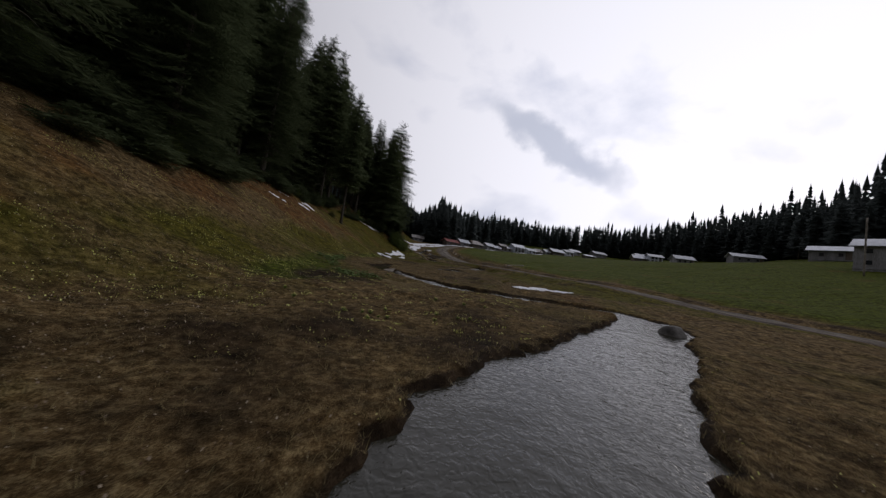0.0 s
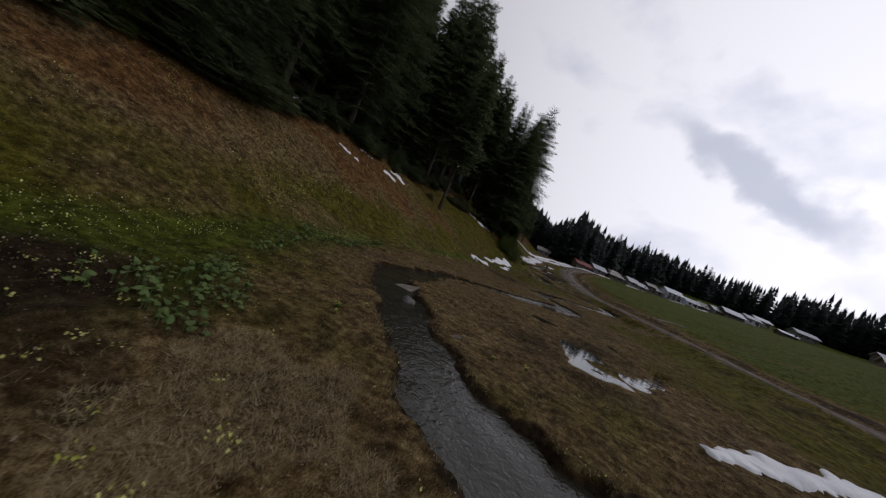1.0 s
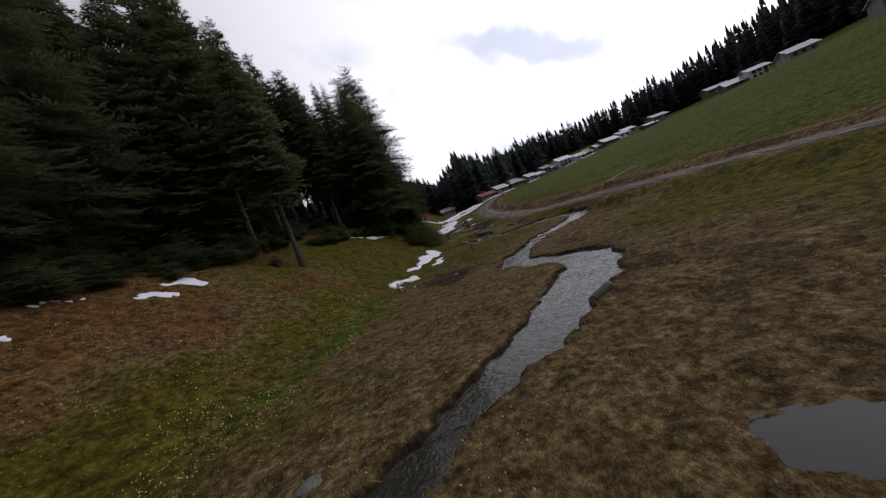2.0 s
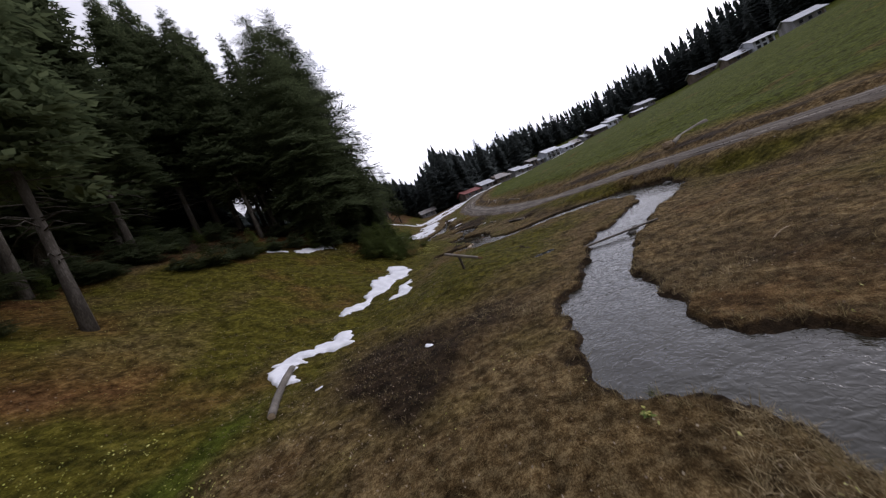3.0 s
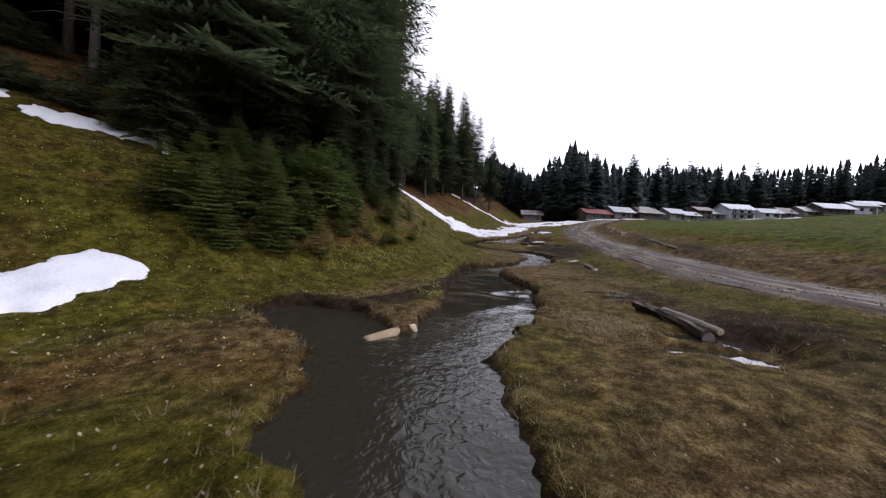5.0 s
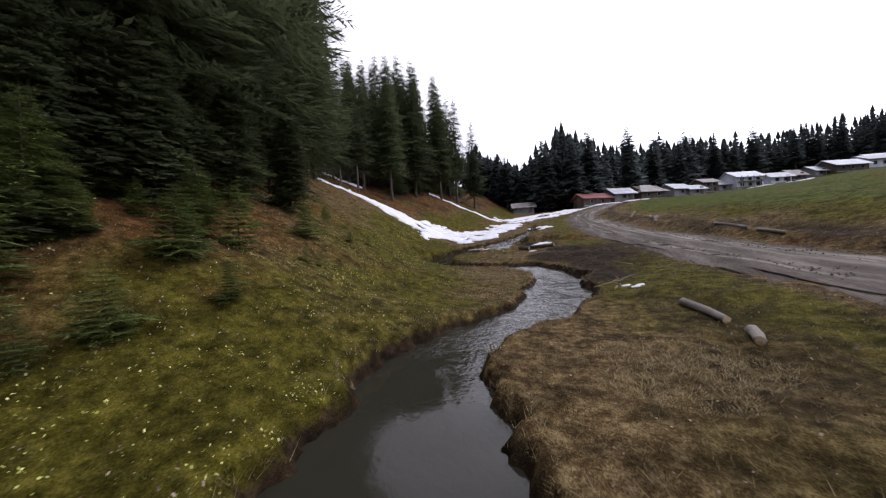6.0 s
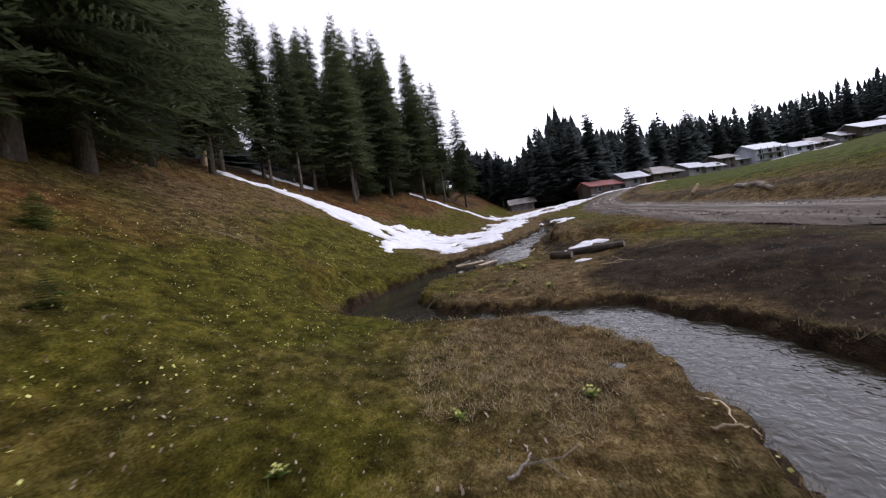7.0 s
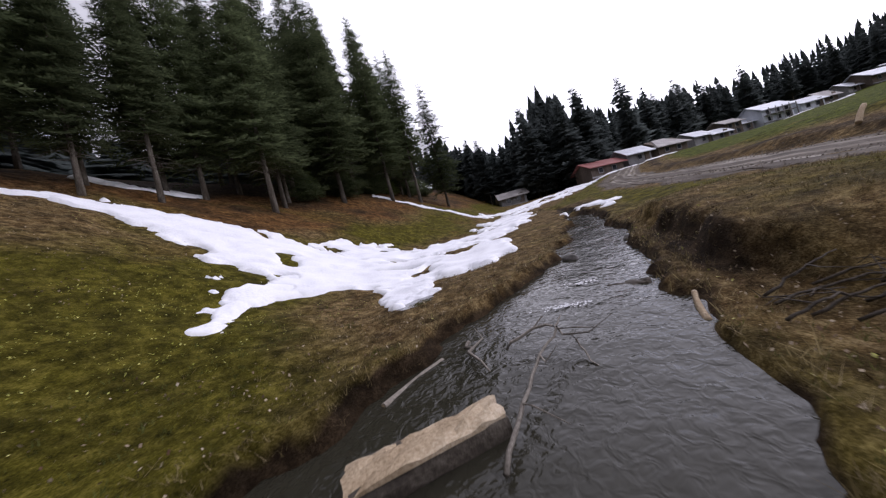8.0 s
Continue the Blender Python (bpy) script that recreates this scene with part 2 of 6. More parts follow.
pale_lines(GRAVEL)
BARK = material("fir_bark", [(0.3, (0.036, 0.029, 0.022)), (0.5, (0.098, 0.083, 0.067)), (0.7, (0.24, 0.215, 0.185))], 3.0, 0.95, 0.8, 26.0, spread=0.35, squash=(1, 1, 0.25))
DEADWOOD = material("grey_weathered_wood", [(0.3, (0.09, 0.075, 0.06)), (0.5, (0.20, 0.175, 0.145)), (0.7, (0.36, 0.325, 0.28))], 2.0, 0.85, 0.5, 40.0, spread=0.25)
PALEWOOD = material("fresh_split_wood", [(0.32, (0.23, 0.16, 0.09)), (0.5, (0.44, 0.335, 0.215)), (0.68, (0.63, 0.52, 0.38))], 3.0, 0.8, 0.5, 45.0, spread=0.2)
DARKLOG = material("dark_wet_log", [(0.3, (0.02, 0.016, 0.012)), (0.5, (0.06, 0.048, 0.036)), (0.7, (0.14, 0.12, 0.095))], 3.0, 0.8, 0.7, 30.0)
ROCK = material("brook_rock", [(0.3, (0.04, 0.036, 0.032)), (0.5, (0.12, 0.11, 0.10)), (0.7, (0.25, 0.235, 0.215))], 3.0, 0.75, 0.7, 30.0, spread=0.25)
NEEDLES = island_leaf("fir_needles", (0.060, 0.077, 0.038), (0.136, 0.162, 0.080), 0.8, 0.4, 0.05)
YOUNG = island_leaf("young_fir_needles", (0.064, 0.092, 0.024), (0.195, 0.232, 0.070), 0.75, 0.3, 0.08)
# aerial haze painted into the leaf colour: paler, bluer and flatter than near needles
HAZED_NEEDLES = island_leaf("hazed_fir_needles", (0.088, 0.102, 0.099), (0.106, 0.121, 0.115), 0.9, 0.6, 0.0)
STRAW = island_leaf("dead_grass_blades", (0.048, 0.035, 0.013), (0.31, 0.243, 0.115), 0.9, 0.2)
BLADE = island_leaf("green_grass_blades", (0.035, 0.05, 0.010), (0.16, 0.17, 0.045), 0.8, 0.25)
PETAL = island_leaf("yellow_petals", (0.30, 0.32, 0.05), (0.74, 0.72, 0.27), 0.8, 0.2)
LITTER = island_leaf("fallen_leaves", (0.10, 0.055, 0.030), (0.46, 0.38, 0.27), 0.9)
PALE_STRAW = island_leaf("bleached_grass_blades", (0.15, 0.108, 0.052), (0.52, 0.415, 0.235), 0.9, 0.2)
FOAM = material("water_foam", [(0.3, (0.6, 0.6, 0.62)), (0.7, (0.8, 0.8, 0.82))], 6.0, 0.8, 0.3, 40.0)
ROSETTE = island_leaf("primrose_leaves", (0.10, 0.15, 0.03), (0.22, 0.28, 0.07), 0.7, 0.2)
HERB = island_leaf("butterbur_leaves", (0.045, 0.078, 0.020), (0.15, 0.20, 0.065), 0.7, 0.15)
GRAYBOARD = material("weathered_boards", [(0.3, (0.12, 0.115, 0.115)), (0.5, (0.24, 0.235, 0.24)), (0.7, (0.36, 0.355, 0.365))], 0.8, 0.9, 0.3, 12.0, spread=0.3, squash=(1, 1, 0.2))
BROWNBOARD = material("brown_boards", [(0.3, (0.055, 0.043, 0.034)), (0.5, (0.125, 0.098, 0.078)), (0.7, (0.22, 0.18, 0.15))], 0.8, 0.9, 0.3, 12.0, spread=0.3, squash=(1, 1, 0.2))
WHITEWALL = material("pale_painted_boards", [(0.3, (0.42, 0.45, 0.52)), (0.5, (0.58, 0.61, 0.68)), (0.7, (0.68, 0.70, 0.76))], 0.8, 0.8, 0.15, 14.0, squash=(1, 1, 0.2))
TIN = material("zinc_sheet_roof", [(0.3, (0.28, 0.29, 0.32)), (0.5, (0.44, 0.455, 0.49)), (0.7, (0.58, 0.59, 0.63))], 0.6, 0.5, 0.15, 10.0, metal=0.3, spread=0.2)
RUSTTIN = material("dull_brown_roof", [(0.3, (0.14, 0.125, 0.12)), (0.5, (0.26, 0.24, 0.23)), (0.7, (0.40, 0.375, 0.36))], 0.6, 0.7, 0.2, 10.0, spread=0.25)
REDTIN = material("red_sheet_roof", [(0.3, (0.17, 0.055, 0.05)), (0.5, (0.27, 0.095, 0.085)), (0.7, (0.36, 0.16, 0.145))], 0.6, 0.6, 0.15, 10.0)
GLASS = material("dark_window_glass", [(0.3, (0.02, 0.022, 0.026)), (0.7, (0.05, 0.054, 0.06))], 1.0, 0.12, 0.0, 6.0, spec=0.6)


# ---- the lie of the land ----
RNG = np.random.default_rng(7)
LATTICE = RNG.random((257, 257))


def vnoise(x, y, size):
    """Smooth noise of the plane, about -1 to 1, with lumps of that size."""
    u, v = np.asarray(x, float) / size + 91.3, np.asarray(y, float) / size + 57.7
    i, j = np.floor(u).astype(int), np.floor(v).astype(int)
    a, b = u - i, v - j
    a, b = a * a * (3 - 2 * a), b * b * (3 - 2 * b)
    i, j = i % 256, j % 256
    low = LATTICE[i, j] * (1 - a) + LATTICE[i + 1, j] * a
    top = LATTICE[i, j + 1] * (1 - a) + LATTICE[i + 1, j + 1] * a
    return (low * (1 - b) + top * b) * 2 - 1


def step(v, lo, hi):
    k = np.clip((v - lo) / (hi - lo), 0, 1)
    return k * k * (3 - 2 * k)


def soft(v, w):
    return np.where(v > 25 * w, v, w * np.log1p(np.exp(np.minimum(v / w, 25))))


# valley floor and foot of the hill, by metres up the valley
FLOOR_Y = [-60, -10, 8, 22, 30, 48, 53, 60, 67, 77, 82, 89, 93, 103, 120, 148, 200, 420]
FLOOR_Z = [-6.5, -2.6, -1.5, -0.6, -0.3, 0.15, 0.4, 0.95, 1.35, 1.8, 2.2, 3.1, 3.7, 4.7, 6.6, 10.3, 15.6, 33]
TOE_Y = [-60, 0, 14, 28, 35, 45, 54, 64, 72, 80, 88, 94, 105, 120, 150, 420]
TOE_X = [-7, -7, -7.5, -10.2, -9.2, -9, -9, -7, -4.3, -6.2, -9.5, -11.5, -13, -12, -14, -20]
ROAD_Y = [-60, 0, 20, 40, 47, 55, 62, 68, 72, 78, 85, 93, 103, 115, 124, 150, 420]
ROAD_X = [60, 34, 26, 18, 15.2, 11.6, 9.2, 7.3, 5.9, 4.9, 3.6, 1.7, 0.9, 0.3, 1.2, 8, 70]
ROAD_Z = [-6, -2.2, -0.7, 0.6, 1.0, 1.3, 1.6, 1.75, 1.85, 2.2, 2.85, 3.8, 4.9, 6.25, 7.5, 11.2, 36]


def smooth_table(xs, ys):
    """The table as a gently rounded curve."""
    fine = np.arange(xs[0], xs[-1] + 0.5, 0.5)
    values = np.interp(fine, xs, ys)
    kernel = np.hanning(15)
    padded = np.r_[np.full(7, values[0]), values, np.full(7, values[-1])]
    return fine, np.convolve(padded, kernel / kernel.sum(), "valid")


FLOOR, TOE, ROAD, ROAD_TOP = (smooth_table(a, b) for a, b in ((FLOOR_Y, FLOOR_Z), (TOE_Y, TOE_X), (ROAD_Y, ROAD_X), (ROAD_Y, ROAD_Z)))


def mound_z(x, y):
    """Swell of the turf at the broken fence, and the low spit in the upper bend."""
    return 0.40 * np.exp(-(((x + 2.2) / 2.6) ** 2 + ((y - 53.8) / 3.4) ** 2)) - 0.2 * np.exp(-(((x + 3.7) / 1.5) ** 2 + ((y - 82.2) / 2.0) ** 2)) - 0.15 * np.exp(-(((x + 4.4) / 1.1) ** 2 + ((y - 90.2) / 2.2) ** 2))


def floor_z(y):
    return np.interp(y, *FLOOR)


def road_x(y):
    return np.interp(y, *ROAD)


def hill_z(x, y):
    rise = soft(np.interp(y, *TOE) - x, 0.9) * 0.6
    return rise - soft(rise - 9, 1.0) * 0.45


def meadow_z(x, y):
    """The meadow's even slope; behind the huts it steepens, and far off it levels out."""
    z = 2.3 + 0.06 * (x - 12) + 0.090 * (y - 62)
    z = z + 0.075 * soft(x - 34, 6.0) * (1 - step(y, 85, 165))
    z = z + 0.045 * soft(x - 40, 6.0) * (1 - step(y, 72, 100))
    behind = np.maximum(soft(y - 185 - 0.25 * x, 6.0), soft(x - 112 - 0.02 * y, 6.0))
    z = z + 0.22 * np.minimum(behind, 40)
    return z - soft(z - 26, 3.0)


# the brook, upstream: middle and half width
BROOK_LOW = [(1.5, -14, 2.0), (1.2, 0, 2.0), (1.6, 4, 1.65), (2.6, 5.5, 1.7), (4.2, 7.4, 1.5), (6.5, 10.3, 1.5), (8.6, 13, 1.45), (9.9, 15.2, 1.25), (9.3, 16.7, 1.0),
             (7.2, 16.8, 0.8), (4.5, 17.1, 0.75), (1.7, 17.15, 0.85), (0.3, 17.9, 0.8), (-0.7, 18.75, 0.7), (-2.2, 20.5, 0.68), (-3.7, 22.2, 0.74), (-4.55, 24, 0.85), (-4.4, 26, 0.72), (-4.4, 28, 0.55), (-3.9, 29.7, 0.5),
             (-2.5, 31.5, 0.5), (-1.0, 33.4, 0.7), (0.3, 35.5, 0.95), (1.6, 37.8, 1.1), (2.1, 40.0, 1.0), (0.75, 42.2, 0.85), (-0.45, 44.2, 0.8), (-0.1, 46.3, 0.9)]
BROOK_HIGH = [(-0.1, 46.3, 0.9), (0.45, 47.5, 0.7), (1.12, 48.9, 0.66), (2.05, 50.65, 0.76), (3.85, 52.7, 0.88), (5.9, 54.5, 0.8), (7.0, 56, 0.88), (6.9, 57.8, 0.9), (5.9, 59.4, 0.7), (3.7, 60.6, 0.75),
              (1.6, 60.8, 0.7), (0, 61.4, 0.75), (-1.2, 62.6, 0.85), (-1.4, 64.5, 0.8), (-1.3, 66.7, 1.1), (-2.0, 69, 1.25), (-2.9, 71.5, 1.1), (-3.6, 73.6, 0.8), (-3.1, 75.5, 0.8),
              (-2.0, 77.5, 0.95), (-1.8, 80, 0.9), (-2.1, 82.2, 0.75), (-3.1, 83.6, 0.5), (-4.6, 84.1, 0.34), (-6.2, 84.0, 0.34), (-7.8, 84.7, 0.95), (-8.45, 86.3, 0.95), (-8.1, 87.5, 0.8), (-7.3, 88.9, 1.1), (-6.45, 90.1, 1.5)]
BROOK_TOP = [(-6.45, 90.1, 1.5), (-6.0, 92.2, 1.0), (-5.4, 94.6, 0.8), (-5.0, 98, 0.6), (-5.0, 102, 0.5), (-5.5, 110, 0.5), (-8, 125, 0.5), (-9, 150, 0.5)]
POOL = [(-0.8, 62.4, 0.6), (-2.6, 63.9, 0.75), (-4.6, 64.6, 0.7)]


def spline(points, per=8):
    """Points along a smooth line through the given ones."""
    p = np.array(points, float)
    p = np.vstack([2 * p[0] - p[1], p, 2 * p[-1] - p[-2]])
    out = []
    for a, b, c, d in zip(p[:-3], p[1:-2], p[2:-1], p[3:]):
        for t in np.arange(per) / per:
            out.append(0.5 * (2 * b + (c - a) * t + (2 * a - 5 * b + 4 * c - d) * t * t + (3 * b - a - 3 * c + d) * t ** 3))
    return np.array(out + [p[-2]])


BROOK = np.vstack([spline(BROOK_LOW), spline(BROOK_HIGH)[1:], spline(BROOK_TOP)[1:]])
POOL_LINE = spline(POOL)


def edge_distance(x, y, line):
    """How far outside the edge of a channel a place lies (inside: minus)."""
    best = np.full(np.shape(x), 1e3)
    for px, py, half in line:
        best = np.minimum(best, np.hypot(x - px, y - py) - half)
    return best


def bank_distance(x, y):
    d = np.minimum(edge_distance(x, y, BROOK), edge_distance(x, y, POOL_LINE))
    return d + 0.20 * vnoise(x, y, 0.9) + 0.16 * vnoise(x, y, 0.38) + 0.06 * vnoise(x, y, 0.17)


def water_z(y):
    return floor_z(y) - np.interp(y, [27, 33, 40, 46, 50, 56, 64, 69, 76], [0.12, 0.06, 0.06, 0.09, 0.13, 0.04, 0.09, 0.20, 0.15])


# puddles: groups of (x, y, radius, radius) that share one level
PUDDLES = [[(2.7, 26.3, 0.72, 0.85), (2.45, 25.2, 0.42, 0.6), (2.65, 24.4, 0.5, 0.42), (2.9, 23.85, 0.62, 0.36), (3.65, 24.3, 0.45, 0.4), (4.35, 25.2, 0.42, 0.6), (4.85, 26.0, 0.34, 0.5), (5.3, 26.9, 0.26, 0.5), (5.7, 27.9, 0.17, 0.5), (5.95, 28.8, 0.22, 0.35)], [(0.9, 29.0, 0.75, 0.42)],
           [(4.2, 30.4, 0.2, 0.36), (4.25, 29.8, 0.2, 0.3), (4.5, 29.45, 0.22, 0.16)], [(0.95, 69.9, 0.35, 0.16), (1.5, 69.75, 0.4, 0.2)], [(2.3, 66.2, 0.7, 0.4), (2.1, 65.4, 0.8, 0.35)],
           [(-5.14, 88.08, 0.15, 0.14), (-4.95, 88.2, 0.2, 0.13), (-4.74, 88.36, 0.17, 0.14), (-4.52, 88.56, 0.16, 0.12)], [(0.15, 52.1, 0.34, 0.24)], [(-8.6, 93.0, 0.3, 0.5)]]


def puddle_edge(group, x, y):
    e = np.full(np.shape(x), 9.0)
    for px, py, ra, rb in group:
        e = np.minimum(e, np.hypot((x - px) / ra, (y - py) / rb))
    return e + 0.30 * vnoise(x, y, 0.5) + 0.22 * vnoise(x, y, 0.22) + 0.12 * vnoise(x, y, 0.11)


def puddle_level(group, y):
    """Puddle surface, tilted up the valley so that it mirrors bright sky, not trees."""
    return float(min(floor_z(p[1]) + mound_z(p[0], p[1]) for p in group)) - 0.01 + 0.024 * (y - group[0][1])


def base_z(x, y):
    """The ground before brook and puddles."""
    f = floor_z(y)
    rx = road_x(y)
    top = np.maximum(np.interp(y, *ROAD_TOP), f)
    k = step(x, rx - 6.6 + 2.5 * step(y, 48, 53) * (1 - step(y, 60, 65)), rx - 2.0)
    m = step(x, rx + 2.1, rx + 7.5)
    cut = 0.30 * step(x, rx + 2.0, rx + 2.9) * (1 - m)
    return f * (1 - k) + k * (top * (1 - m) + np.maximum(meadow_z(x, y), top) * m + cut) + hill_z(x, y) + mound_z(x, y)


def ground_z(x, y):
    x, y = np.asarray(x, float), np.asarray(y, float)
    z = base_z(x, y)
    on_road = np.exp(-((x - road_x(y)) / 2.8) ** 4)
    near = (x > -12) & (x < 16)
    d = np.full(x.shape, 9.0)
    if near.any():
        d[near] = bank_distance(x[near], y[near])
    rough = (1 - 0.9 * on_road) * (0.3 + 0.7 * step(d, 0.4, 2.6))
    z = z + rough * (0.13 * vnoise(x, y, 2.9) + 0.07 * vnoise(x, y, 0.95) + 0.04 * vnoise(x, y, 0.36)) + 0.25 * vnoise(x, y, 11) * step(np.abs(x), 6, 16)
    # a worn earth cliff beside the upper brook
    brink = x + 0.22 * vnoise(x, y, 0.8) + 0.10 * vnoise(x, y, 0.3)
    z = z + 0.40 * step(brink, -4.3, -4.0) * (1 - step(x, -3.0, 0.6)) * step(y, 90.9, 91.7) * (1 - step(y, 95.0, 98.5))
    # low undercut bank and the bed
    cut = 1 - step(d, -0.06, 0.07)
    bed = water_z(y) - 0.05 - 0.22 * step(-d, 0.0, 0.8) + 0.05 * vnoise(x, y, 0.5)
    lip = 0.03 * np.exp(-((d - 0.2) / 0.16) ** 2)
    bank = z * (1 - 0.75 * np.exp(-(np.maximum(d, 0) / 0.9) ** 2)) + (floor_z(y) + mound_z(x, y)) * 0.75 * np.exp(-(np.maximum(d, 0) / 0.9) ** 2)
    z = np.where(d < 6, np.minimum(z, bank + 0.35 * np.maximum(d, 0)), z) + lip
    z = z * (1 - cut) + np.minimum(bed, z) * cut
    for group in PUDDLES:
        e = puddle_edge(group, x, y)
        inner = puddle_level(group, y) + np.where(e < 1, -0.06 * (1 - e), 0.06 * (e - 1))
        w = 1 - step(e, 1.0, 1.8)
        z = z * (1 - w) + inner * w
    return z


def place_z(x, y):
    return float(ground_z(np.array([x], float), np.array([y], float))[0])


def part(name, data, mat, parent=None, label="", smooth=False):
    """Links a bmesh, or (vertices, faces), as one mesh object under a thing or a part."""
    me = bpy.data.meshes.new(name)
    if isinstance(data, bmesh.types.BMesh):
        data.to_mesh(me)
        data.free()
    else:
        v, f = data
        me.from_pydata(np.asarray(v).tolist() if not isinstance(v, list) else v, [], f if isinstance(f, list) else np.asarray(f).tolist())
    for m in mat if isinstance(mat, (list, tuple)) else [mat]:
        me.materials.append(m)
    if smooth:
        me.shade_smooth()
    ob = new(name, me)
    if parent is not None:
        ob.parent = parent
    if label:
        ob["label"] = label
    return ob


def grid_mesh(name, xs, ys, z, keep=None):
    """A sheet over the plan; z has one row for each y."""
    nx, ny = len(xs), len(ys)
    gx, gy = np.meshgrid(xs, ys)
    verts = np.stack([gx.ravel(), gy.ravel(), z.ravel()], 1)
    i, j = np.meshgrid(np.arange(nx - 1), np.arange(ny - 1))
    a = (j * nx + i).ravel()
    quads = np.stack([a, a + 1, a + 1 + nx, a + nx], 1)
    if keep is not None:
        k = keep.ravel()
        quads = quads[k[quads].any(1)]
        used = np.unique(quads)
        back = np.zeros(len(verts), int)
        back[used] = np.arange(len(used))
        verts, quads = verts[used], back[quads]
    me = bpy.data.meshes.new(name)
    me.vertices.add(len(verts))
    me.vertices.foreach_set("co", verts.astype(np.float32).ravel())
    me.loops.add(len(quads) * 4)
    me.loops.foreach_set("vertex_index", quads.astype(np.int32).ravel())
    me.polygons.add(len(quads))
    me.polygons.foreach_set("loop_start", np.arange(0, len(quads) * 4, 4, dtype=np.int32))
    me.update(calc_edges=True)
    me.shade_smooth()
    return me, verts


def axis(fine_lo, fine_hi, fine, lo, hi, grow=1.12):
    """Even steps in the middle, growing ones outside."""
    mid = list(np.arange(fine_lo, fine_hi, fine))
    s, v = fine, mid[-1]
    while v < hi:
        s *= grow
        v += s
        mid.append(v)
    s, v, low = fine, mid[0], []
    while v > lo:
        s *= grow
        v -= s
        low.append(v)
    return np.array(low[::-1] + mid)


# ---- ground ----
GX = axis(-12.0, 13.0, 0.12, -900, 1100, 1.05)
GY = axis(-3.0, 98.0, 0.13, -500, 1500, 1.045)
MX, MY = np.meshgrid(GX, GY)
GROUND = ground_z(MX, MY)
me, verts = grid_mesh("ground", GX, GY, GROUND)
me.materials.append(TURF)
vx, vy = verts[:, 0], verts[:, 1]
near = (vx > -12) & (vx < 16)
vd = np.full(len(vx), 9.0)
vd[near] = bank_distance(vx[near], vy[near])
slope = np.interp(vy, *TOE) - vx
rel = vx - road_x(vy)
# a washed-out rill in the turf
RILL = spline([(-1.8, 58.4, 0.03), (-0.8, 56.3, 0.06), (-0.35, 55.5, 0.07), (0.0, 54.9, 0.09), (0.15, 54.2, 0.06)], 5)
